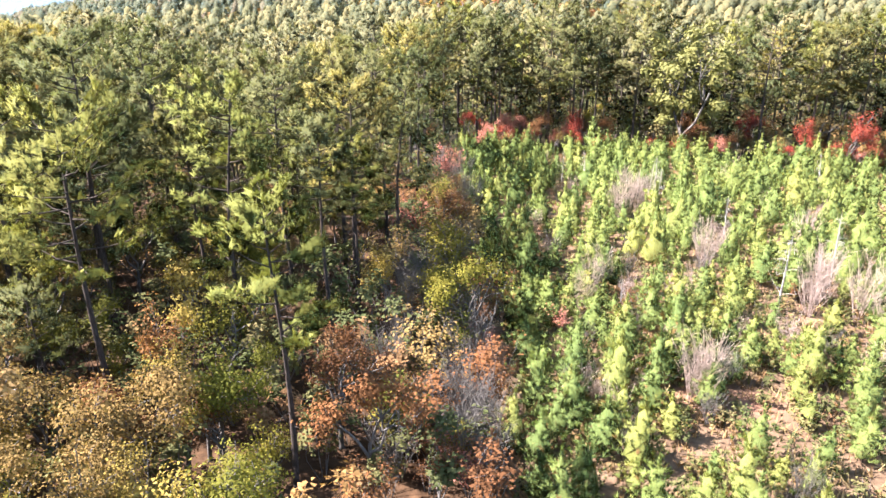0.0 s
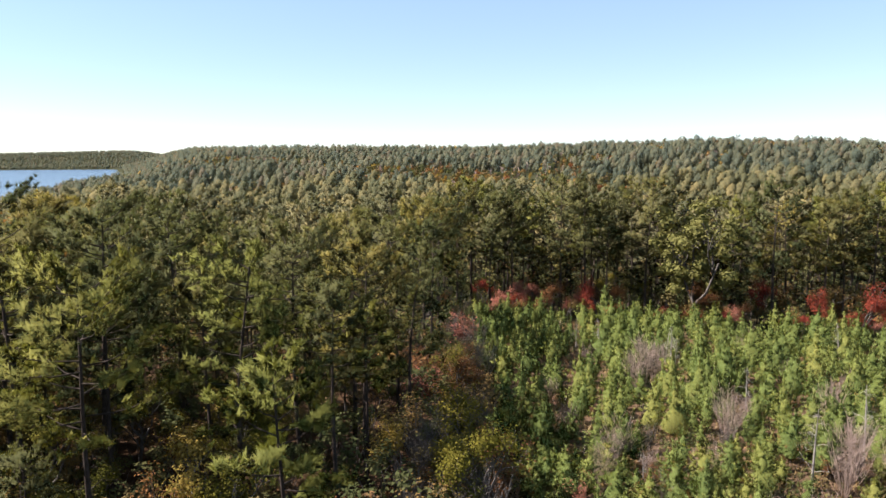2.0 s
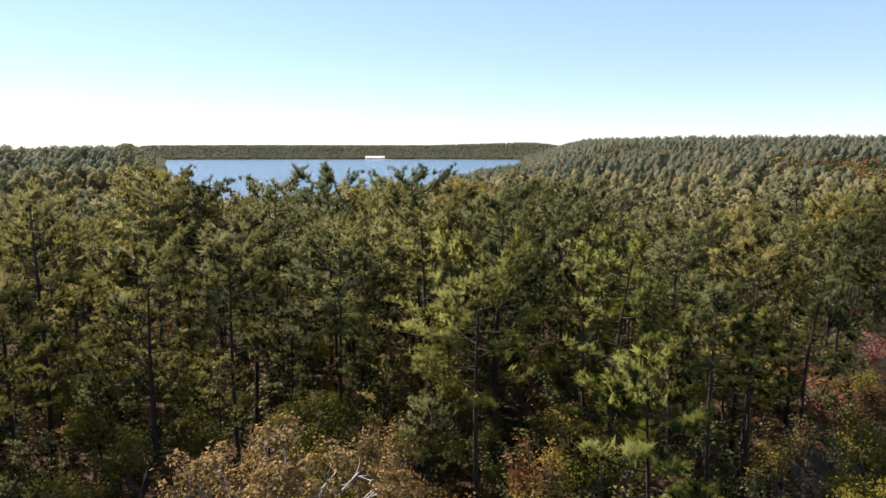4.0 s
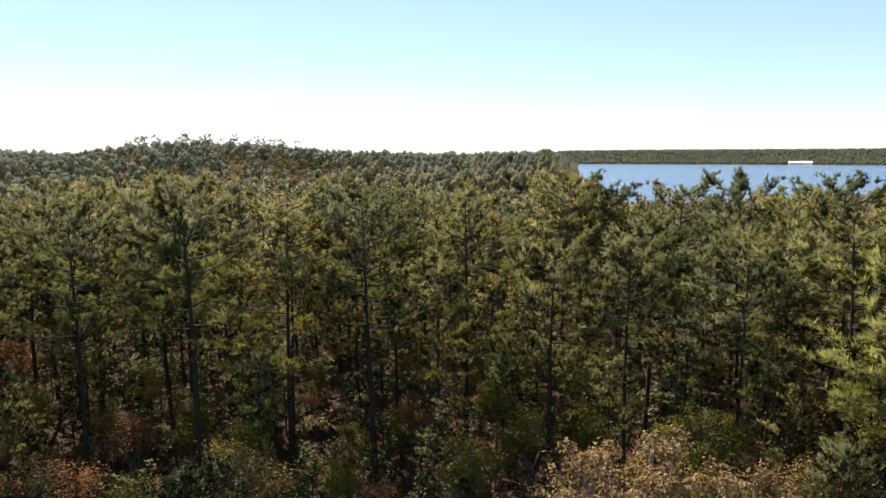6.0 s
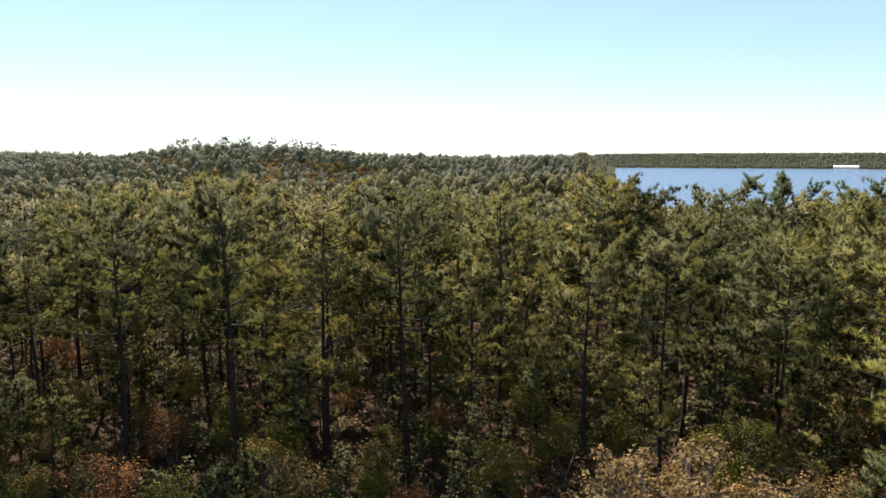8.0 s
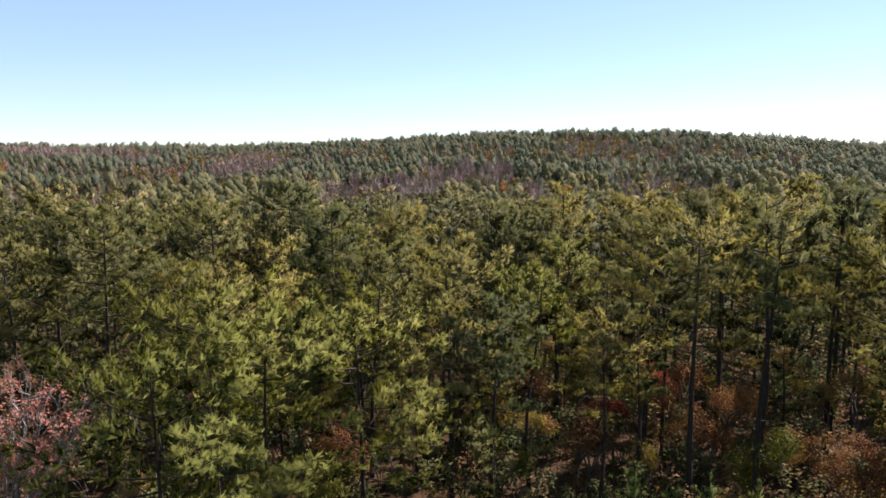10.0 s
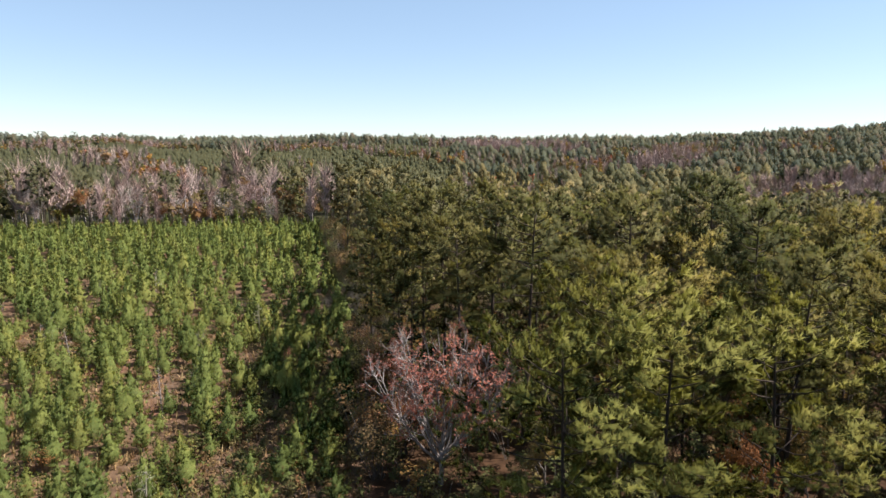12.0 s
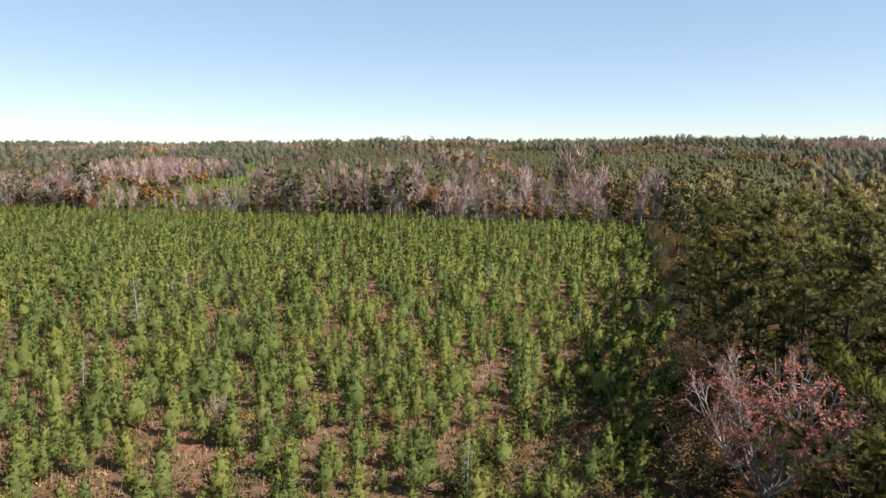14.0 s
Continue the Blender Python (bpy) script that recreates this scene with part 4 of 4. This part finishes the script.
for i in range(34):  # a fringe of low red and pink growth before the wood
    x = float(rng.uniform(4, 116))
    y = float(np.interp(x, [-5, 35, 50, 75, 200], [136, 134, 124, 123, 128])) - float(rng.uniform(0.5, 4.0))
    tone = ("red", "pink", "orange", "pink", "red", "tan")[int(rng.integers(0, 6))]
    k = int(rng.integers(0, 4))
    plant("broadleaf_tree", HARDS[k], M_GREY, M_LEAF[tone], ("hard", k, tone), x, y, "low tree with " + words[tone] + " autumn leaves before the wood's edge", "tree", "trees along the clearing", scale=float(rng.uniform(0.4, 0.68)))
for az, d, h in ((-29.8, 138, 11.0), (-27.5, 141, 9.0), (-10.5, 139, 8.5)):
    x, y = place(az, d)
    plant("broadleaf_tree", HARDS[1], M_GREY, M_LEAF["red"], ("hard", 1, "red"), float(x), float(y), "broadleaf tree in deep red leaf below the pines", "tree", "trees along the clearing", scale=h / 9)

# young pines of the clearing
fx, fy = grid_points(0, 110, -125, 138, 2.9, 0.5)
az, d = polar(fx, fy)
thin = np.sin(fx * 0.19 + 1) * np.cos(fy * 0.23) + 0.7 * np.sin(fx * 0.41 - fy * 0.31)
keep = clearing(fx, fy, 0.8) & seen(az) & (d < 135) & (rng.random(len(fx)) < np.where(fy > 0, 1.0, 0.86) - 0.75 * smooth((thin - 0.45) / 0.4))
fx, fy, d = fx[keep], fy[keep], d[keep]
near = np.argsort(np.argsort(np.where(d > 30, d, 999.0))) < 300
for i, (x, y) in enumerate(zip(fx[near], fy[near])):
    plant("young_pine", YOUNGS[i % 6], M_BARK, M_YOUNG, ("young", i % 6), float(x), float(y), "young bright-green plantation pine with upright shoots", "tree", "young pines of the clearing", scale=rng.uniform(0.7, 1.5) if y > 0 else rng.uniform(0.55, 1.35), tall=rng.uniform(0.74, 0.98))
YOUNG_MID = [young_kind(4.8, 7, 5, 2, 11, 0.44, 0.25, 3) for _ in range(8)]
YOUNG_FAR = [young_kind(4.8, 5, 4, 1, 7, 0.66, 0.42, 3) for _ in range(8)]


def young_stand(name, kinds, xs, ys, lo=0.65, hi=1.2):
    n = len(xs)
    scatter(name, kinds, xs, ys, rng.uniform(lo, hi, n) * (1 + 0.13 * wood_noise(xs, ys, 0.21)), rng.uniform(0.72, 0.98, n), np.clip(rng.random(n) * 0.7 + 0.15 + 0.12 * wood_noise(xs, ys, 0.13), 0, 1), M_BARK, M_YOUNG_S, "dense rows of young bright-green plantation pines", "young pines")


young_stand("young_pines", YOUNG_MID, fx[~near], fy[~near], 0.72, 1.55)
qx, qy = grid_points(0, 380, -255, 140, 3.7, 0.5)
az, d = polar(qx, qy)
keep = clearing(qx, qy, 1.0) & seen(az) & (d >= 135)
young_stand("young_pines_beyond", YOUNG_FAR, qx[keep], qy[keep], 0.85, 1.55)
qx, qy = grid_points(3, 380, -240, 130, 16.0)
az, d = polar(qx, qy)
keep = clearing(qx, qy, 1.0) & ~seen(az) & (d > 4)
young_stand("young_pines_around", YOUNG_FAR, qx[keep], qy[keep], 0.8, 1.3)

# bare shrubs, dead stems and coloured shrubs in the clearing
LABEL_BARE = "leafless grey shrub among the young pines"
for i, (x, y, s) in enumerate([(17.9, 44.3, 1.3), (35.2, 61.4, 1.5), (37.5, 58.0, 1.4), (22.9, 87.8, 1.6), (25.0, 90.0, 1.4), (27.0, 70.0, 1.4), (13.0, 62.0, 1.0), (51.9, -52.0, 1.1), (40.0, 75.0, 1.2), (19.5, 46.0, 1.2), (36.5, 63.5, 1.3), (33.5, 59.0, 1.2), (21.0, 85.5, 1.4), (24.0, 93.0, 1.2), (28.5, 72.5, 1.1), (14.5, 64.0, 1.2), (12.0, 59.5, 1.0), (38.5, 55.5, 1.1), (40.5, 60.0, 1.3)]):
    plant("shrub", BARES[i % 3], M_TWIG, M_LEAF["tan"], ("bare", i % 3), x, y, LABEL_BARE, "shrub", "bare shrubs", scale=s, stem="stem")
for i in range(96):
    x, y = (rng.uniform(8, 46), rng.uniform(30, 78)) if i >= 64 else (rng.uniform(6, 62), rng.uniform(36, 122)) if i % 2 else (rng.uniform(10, 120), rng.uniform(-150, -48))
    if clearing(x, y, 2.0):
        if i % 5:
            plant("shrub", BARES[i % 3], M_TWIG if i % 2 else M_GREY, M_LEAF["tan"], ("bare", i % 3, i % 2), x, y, LABEL_BARE, "shrub", "bare shrubs", scale=rng.uniform(0.5, 1.0), stem="stem")
        else:
            tone = ["orange", "tan", "pink", "rust"][i % 4]
            plant("shrub", SHRUBS[i % 3], M_GREY, M_LEAF[tone], ("shrub", i % 3, tone), x, y, "shrub with " + words[tone] + " leaves in the clearing", "shrub", "coloured shrubs", scale=rng.uniform(0.5, 0.9), stem="stem")
for i, (x, y, h) in enumerate([(88.0, -73.0, 10.7), (31.0, 60.0, 8.0), (39.0, 66.0, 8.0), (22.0, -50.0, 6.0), (30.0, -74.0, 6.0), (55.0, -95.0, 5.5), (60.0, -60.0, 5.0)] + [(float(rng.uniform(12, 58)), float(rng.uniform(42, 115)), float(rng.uniform(4, 7.5))) for _ in range(9)] + [(float(rng.uniform(16, 120)), float(rng.uniform(-150, -50)), float(rng.uniform(4, 7))) for _ in range(14)]):
    plant("dead_tree", SNAGS[i % 2], M_SILVER, M_LEAF["tan"], ("snag", i % 2), x, y, "dead standing stem with bare silver branches", "dead tree", "dead stems", scale=h / 6.5)

# dry grass tufts in the clearing
n = 15000
gx_, gy_ = rng.uniform(2, 95, n), np.where(rng.random(n) < 0.5, rng.uniform(28, 134, n), -rng.uniform(35, 120, n))
keep = clearing(gx_, gy_, 0.5)
tuft = Geo()
tuft.add(*blades(rng.normal(size=(7, 3)) * [0.26, 0.26, 0], rng.normal(size=(7, 3)) * 0.5, 0.7, 0.11, 1.0))
scatter("dry_grass", [(None, tuft.arrays())], gx_[keep], gy_[keep], rng.uniform(0.6, 1.5, keep.sum()), np.ones(keep.sum()), rng.random(keep.sum()), M_BARK, M_GRASS, "tufts of dry tan and reddish grass", "grass")

BRUSH = [shrub_kind(1.3, 1.0, 2, 44, 0.28, 1) for _ in range(3)]
n = 3200
gx_, gy_ = rng.uniform(2, 125, n), rng.uniform(-140, 134, n)
# extra brush added here to darken the shaded ground beside the wood
gx_[:900], gy_[:900] = rng.uniform(3, 24, 900), -rng.uniform(42, 90, 900)
gx_[900:1800], gy_[900:1800] = rng.uniform(4, 48, 900), rng.uniform(26, 72, 900)
keep = clearing(gx_, gy_, 0.5)
scatter("low_brush", BRUSH, gx_[keep], gy_[keep], rng.uniform(0.5, 1.2, keep.sum()), np.ones(keep.sum()), rng.random(keep.sum()) * 0.7, M_GREY, M_HARD_S, "low olive and tan brush between the young pines", "brush")

# ---- the wood farther off ----
NEARMID = [pine_kind(22, rng.uniform(4.2, 5.6), rng.uniform(0.34, 0.52), 17, 4, 2, 7, 0.85, 0.6, False) for _ in range(10)]
MIDPINES = [pine_kind(22, rng.uniform(4.2, 5.6), rng.uniform(0.28, 0.44), 12, 3, 1, 8, 1.3, 0.7, False) for _ in range(8)]
FARPINES = [far_pine(rng.uniform(16, 22), rng.uniform(3.4, 5.2), 4, 20, 4, 1.2, 0.25) for _ in range(12)]
RIDGEPINES = [far_pine(rng.uniform(13, 20), rng.uniform(3.5, 5.2), 2, 8, 3, 1.6, 0.0) for _ in range(12)]
TINYPINES = [far_pine(rng.uniform(11, 17), rng.uniform(3.2, 5.0), 1, 4, 2, 2.0, 0.0) for _ in range(12)]
MIDROUND = [mid_round(8, 90, 0.62, 2.6, 0.1) for _ in range(4)]
FARROUND = [mid_round(13, 44, 1.7, 3.6) for _ in range(4)]
MIDBARE = [mid_bare(15, 110) for _ in range(4)]
FARBARE = [mid_bare(13, 48, 0.26) for _ in range(4)]
def cone_kind(h, r):
    """A young pine seen from far away: an uneven cone with loose shoots."""
    lf = Geo()
    lump(lf, (0, 0, h * 0.3), r, h * 0.62, 6, 2)
    lump(lf, (rng.normal() * 0.2, rng.normal() * 0.2, h * 0.68), r * 0.6, h * 0.66, 5, 2)
    n = 8
    ang, u = rng.random(n) * 6.283, rng.random(n)
    off = np.stack([np.cos(ang), np.sin(ang), np.zeros(n)], -1)
    lf.add(*blades(off * (r * 0.85 * (1 - 0.8 * u))[:, None] + np.outer(h * (0.15 + 0.7 * u), [0, 0, 1]), off * 0.4 + [0, 0, 1], h * 0.2, h * 0.06))
    return None, lf.arrays()


CONES = [cone_kind(9, rng.uniform(2.4, 3.1)) for _ in range(6)]
LABEL_WOODS = "dense olive-green pine wood receding into the distance"


wx, wy = grid_points(-260, 200, -260, 270, 8.2)
az, d = polar(wx, wy)
keep = (d >= 98) & (d < 260) & seen(az) & ~clearing(wx + np.where(wy < 0, 0.0, 4.0), wy, -1.0) & ~((az > 187) & (d > 200)) & clear_of(wx, wy, spots) & (rng.random(len(wx)) < 0.88)
wx, wy, az, d = wx[keep], wy[keep], az[keep], d[keep]
for name, kinds, k in (("pine_wood", NEARMID, d < 172), ("pine_wood_beyond", MIDPINES, d >= 172)):
    n = int(k.sum())
    size = np.where((wy[k] > 120) & (wx[k] > -8), rng.uniform(0.9, 1.2, n), rng.uniform(0.72, 1.14, n)) * np.where((az[k] > 26) & (az[k] < 50), 0.93, 1.0)
    scatter(name, kinds, wx[k], wy[k], size, rng.uniform(0.95, 1.08, n), rng.random(n), M_BARK, M_PINE_S, "pine wood of tall trunks and airy olive-green crowns", "woods")
wx, wy = grid_points(-220, 190, -220, 220, 4.7)
az, d = polar(wx, wy)
keep = (d >= 84) & (d < 225) & seen(az) & (az < 190) & ~clearing(wx, wy, -1.0)
n = keep.sum()
scatter("understorey", MIDROUND, wx[keep], wy[keep], rng.uniform(0.5, 1.1, n), np.ones(n), rng.random(n) ** 2.4 * 0.8, M_GREY, M_HARD_S, "autumn understorey of yellow, tan and rust-coloured leaves", "woods")

# belt of broadleaf trees along the far side of the clearing
bx, by = grid_points(20, 420, -345, -190, 5.0)
az, d = polar(bx, by)
south = np.interp(bx, [20, 60, 120, 200, 320, 400], [-252, -252, -240, -222, -208, -205])
keep = (by < south - 1) & (by > south - 62) & (az > 187)
bx, by, gap = bx[keep], by[keep], (az[keep] > 221.5) & (az[keep] < 232.5)
keep = ~gap | (by > np.interp(bx, [20, 60, 120, 200, 320, 400], [-252, -252, -240, -222, -208, -205]) - 16)
bx, by, gap = bx[keep], by[keep], gap[keep]
grow = np.where(gap, 0.32, 1.0 + 0.28 * wood_noise(bx, by, 0.045))
pick = rng.random(len(bx))
for name, kinds, lo, hi, tone, wm, lm, lab in (
        ("bare_trees", MIDBARE, 0.0, 0.30, None, M_SILVER, M_TWIG_S, "leafless grey broadleaf trees in a belt beyond the clearing"),
        ("autumn_trees", FARROUND, 0.30, 0.74, 0.8, M_GREY, M_HARD_S, "broadleaf trees in olive, tan and orange autumn leaf"),
        ("belt_pines", MIDPINES, 0.74, 1.0, None, M_BARK, M_PINE_S, "green pines among the broadleaf belt")):
    k = (pick >= lo) & (pick < hi)
    n = k.sum()
    scatter(name, kinds, bx[k], by[k], rng.uniform(0.7, 1.3, n) * grow[k] * (0.72 if kinds is MIDPINES else 1.15 if kinds is MIDBARE else 0.95), np.ones(n), rng.random(n) * (tone or (0.6 if kinds is MIDPINES else 1.0)), wm, lm, lab, "woods")

n = 260
ex = rng.uniform(20, 390, n)
ey = np.interp(ex, [20, 60, 120, 200, 320, 400], [-252, -252, -240, -222, -208, -205]) + rng.uniform(-7, 1.5, n)
scatter("far_brush", MIDROUND, ex, ey, rng.uniform(0.3, 0.75, n), np.ones(n), rng.random(n) * 0.9, M_GREY, M_HARD_S, "tan, rust and olive brush along the clearing's far side", "brush")
TALL_BARE = [vase_kind(17, 4.6, 9, 0, 0.2) for _ in range(3)]
for i, (az, lean, h) in enumerate([(237.0, 4, 19), (235.6, 6, 18), (238.3, 3, 17), (234.2, 8, 16), (222.9, 3, 20), (221.5, 6, 18), (218.6, 5, 21), (216.8, 9, 17), (214.0, 6, 15), (209.6, 4, 19), (210.6, 9, 21), (206.0, 8, 16), (203.0, 6, 19), (199.5, 5, 17), (196.5, 7, 18), (193.0, 5, 15)]):
    d = (float(np.interp(az, [190, 205, 215, 225, 238], [252, 243, 232, 218, 207])) + lean) / math.cos(radians(az - 180))
    x, y = place(az, d)
    plant("bare_tree", TALL_BARE[i % 3], M_SILVER, M_LEAF["tan"], ("tall_bare", i % 3), float(x), float(y), "tall leafless tree with pale branches beyond the clearing", "tree", "bare trees of the belt", scale=h / 17)
for i, (az, lean, h, tone) in enumerate([(206.6, 5, 15, "orange"), (232.6, 4, 9, "orange"), (212.6, 5, 9, "olive"), (208.3, 4, 8, "olive"), (219.6, 4, 8, "olive"), (201.2, 5, 10, "rust"), (197.8, 4, 8, "orange"), (215.3, 3, 7, "rust")]):
    d = (float(np.interp(az, [190, 205, 215, 225, 238], [252, 243, 232, 218, 207])) + lean) / math.cos(radians(az - 180))
    x, y = place(az, d)
    plant("broadleaf_tree", HARDS[i % 4], M_GREY, M_LEAF[tone], ("hard", i % 4, tone), float(x), float(y), "tree with " + words[tone] + " autumn leaves beyond the clearing", "tree", "trees along the clearing", scale=h / 9)


def far_ring(d0, d1, per):
    n = int(math.pi * (d1 * d1 - d0 * d0) / per)
    az, d = rng.uniform(-80, 280, n), np.sqrt(rng.uniform(d0 * d0, d1 * d1, n))
    xs, ys = place(az, d)
    crest = np.maximum(np.interp(az - 3, np.array(SKYLINE)[:, 0], np.array(SKYLINE)[:, 2]), np.interp(az + 3, np.array(SKYLINE)[:, 0], np.array(SKYLINE)[:, 2]))
    ok = (land(xs, ys) > LAKE_Z + 0.3) & (d < crest * 1.06 + 60) & ~clearing(xs, ys, -3.0) & (seen(az) | (rng.random(n) < 0.25))
    return xs[ok], ys[ok], az[ok], d[ok]


def planted(az, d):
    """Blocks of younger, even pine beyond the clearing."""
    return ((az > 178) & (az < 222) & (d > 370) & (d < 800)) | ((az > 222) & (az < 236) & (d > 385) & (d < 560))


for d0, d1, per, pk, rk, grow, tag in ((255, 520, 62, FARPINES, FARROUND, 1.0, ""), (520, 1050, 78, RIDGEPINES, FARROUND, 1.0, "_far"), (1050, 2900, 150, TINYPINES, TINYPINES, 1.25, "_distant")):
    xs, ys, az, d = far_ring(d0, d1, per)
    belt = (az > 187) & (az < 243) & (d < 345) & (ys > -315)
    xs, ys, az, d = xs[~belt], ys[~belt], az[~belt], d[~belt]
    young = planted(az, d) & (wood_noise(xs, ys, 0.016) < 0.75)
    xs, ys, az, d = xs[~young], ys[~young], az[~young], d[~young]
    patch = np.zeros(len(xs), bool)
    broad = (wood_noise(xs, ys, 0.011) + rng.normal(size=len(xs)) * 0.35 > np.where(az > 112, 0.0, 0.4))
    broad |= planted(az, d)
    broad |= (az > 187) & (d < 430) & (rng.random(len(xs)) < 0.75)
    for pa, pd, wa, wd in ((150.5, 430, 5.5, 85), (143, 520, 4, 70), (173, 820, 6, 90), (161, 620, 3, 60), (136, 380, 2.5, 60), (147, 330, 3, 45), (128, 420, 2, 50), (207, 600, 5, 60), (228, 620, 5, 60)):
        patch |= ((az - pa) / wa) ** 2 + ((d - pd) / wd) ** 2 + 0.3 * wood_noise(xs, ys, 0.05) < 1
    broad |= patch
    grey = (patch & (rng.random(len(xs)) < 0.85)) | broad & (rng.random(len(xs)) < np.where(az > 112, 0.55, 0.08))
    green = ~broad
    for name, k, kinds, wm, lm, sc, lab in (
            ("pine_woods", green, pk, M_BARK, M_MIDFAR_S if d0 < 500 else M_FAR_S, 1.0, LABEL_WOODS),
            ("autumn_woods", broad & ~grey, rk, M_GREY, M_HARD_S, 1.0 if rk is FARROUND else 0.75, "patches of autumn-coloured broadleaf wood in the distance"),
            ("bare_woods", grey, FARBARE, M_GREY, M_TWIG_S, 1.0, "grey leafless broadleaf wood in the distance")):
        n = int(k.sum())
        if n:
            scatter(name + tag, kinds, xs[k], ys[k], rng.uniform(0.8, 1.15, n) * sc * grow * np.where(patch[k], 1.4, 1.0), np.ones(n), rng.random(n), wm, lm, lab, "woods")

# blocks of younger pines beyond the clearing
qa, qd = rng.uniform(178, 236, 12000), np.sqrt(rng.uniform(330 ** 2, 800 ** 2, 12000))
xs, ys = place(qa, qd)
k = planted(qa, qd) & (wood_noise(xs, ys, 0.016) < 0.75)
n = int(k.sum())
bright = qa[k] > 221
for name, kk, lm in (("plantation", ~bright, M_MIDFAR_S), ("young_plantation", bright, M_YOUNG_S)):
    n = int(kk.sum())
    scatter(name, CONES, xs[k][kk], ys[k][kk], rng.uniform(0.5, 1.05, n) * np.where(bright[kk], 0.72, 1.0), np.ones(n), rng.random(n) * np.where(bright[kk], 0.6, 0.25), M_BARK, lm, "even blocks of younger green pines in the distance", "woods")

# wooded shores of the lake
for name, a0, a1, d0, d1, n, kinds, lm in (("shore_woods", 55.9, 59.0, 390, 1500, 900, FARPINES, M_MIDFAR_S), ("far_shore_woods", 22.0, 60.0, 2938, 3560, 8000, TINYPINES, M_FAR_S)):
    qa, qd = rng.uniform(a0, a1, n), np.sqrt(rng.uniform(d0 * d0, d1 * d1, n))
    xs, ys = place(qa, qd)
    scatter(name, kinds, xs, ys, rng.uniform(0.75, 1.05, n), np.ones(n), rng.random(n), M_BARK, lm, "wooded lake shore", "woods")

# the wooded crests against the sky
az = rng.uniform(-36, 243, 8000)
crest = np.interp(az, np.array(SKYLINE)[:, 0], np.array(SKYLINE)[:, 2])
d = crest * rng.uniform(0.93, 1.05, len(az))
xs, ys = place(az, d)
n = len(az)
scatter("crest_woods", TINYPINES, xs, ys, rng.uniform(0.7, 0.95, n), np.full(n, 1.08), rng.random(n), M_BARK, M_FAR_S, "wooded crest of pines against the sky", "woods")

az = np.concatenate([rng.uniform(78.5, 92, 30), rng.uniform(148, 172, 10), rng.uniform(-26, -14, 6), rng.uniform(190, 216, 14)])
xs, ys = place(az, np.interp(az, np.array(SKYLINE)[:, 0], np.array(SKYLINE)[:, 2]) * rng.uniform(0.95, 1.0, len(az)))
scatter("crest_pines", MIDPINES, xs, ys, np.where((az > 75) & (az < 95), rng.uniform(0.85, 1.15, len(az)), rng.uniform(0.6, 0.9, len(az))), np.full(len(az), 1.0), rng.random(len(az)) * 0.5, M_BARK, M_MIDFAR_S, "tall thin pines standing out on the crest against the sky", "woods")

# ---- the white building on the far shore ----
def box(cx, cy, cz, sx, sy, sz):
    bm = bmesh.new()
    bmesh.ops.create_cube(bm, size=1.0, matrix=pose(cx, cy, cz) @ Matrix.Diagonal((sx, sy, sz, 1)))
    return bm


def bm_part(name, bm, mat, parent):
    me = bpy.data.meshes.new(name)
    bm.to_mesh(me)
    bm.free()
    me.materials.append(mat)
    return part(name, me, parent)


def gable(lx, ly, z0, rise, over):
    bm = bmesh.new()
    v = [bm.verts.new(p) for p in ((-lx / 2 - over, -ly / 2 - over, z0), (lx / 2 + over, -ly / 2 - over, z0), (lx / 2 + over, ly / 2 + over, z0), (-lx / 2 - over, ly / 2 + over, z0), (-lx / 2 - over, 0, z0 + rise), (lx / 2 + over, 0, z0 + rise))]
    for idx in ((0, 1, 5, 4), (2, 3, 4, 5), (0, 4, 3), (1, 2, 5), (3, 2, 1, 0)):
        bm.faces.new([v[i] for i in idx])
    return bm


bx, by = place(39.6, 2924.0)
house = new("lakeside_building")
house.matrix_basis = pose(float(bx), float(by), float(land(bx, by)), 0, 0, 39.6)
bm_part("wall", box(0, 0, 3.5, 80, 24, 11), M_WHITE, house)
bm_part("roof", gable(80, 24, 9.0, 5.0, 0.8), M_ROOF, house)
for i in range(9):
    bm_part("window", box(-32 + i * 8, -12.05, 4.2, 4.2, 0.3, 2.4), M_DARK, house)
bm_part("bank", box(14, -24, -0.6, 110, 16, 2.2), M_SAND, house)
tagged(house, "long white building with a pale roof on the far lake shore", "building")
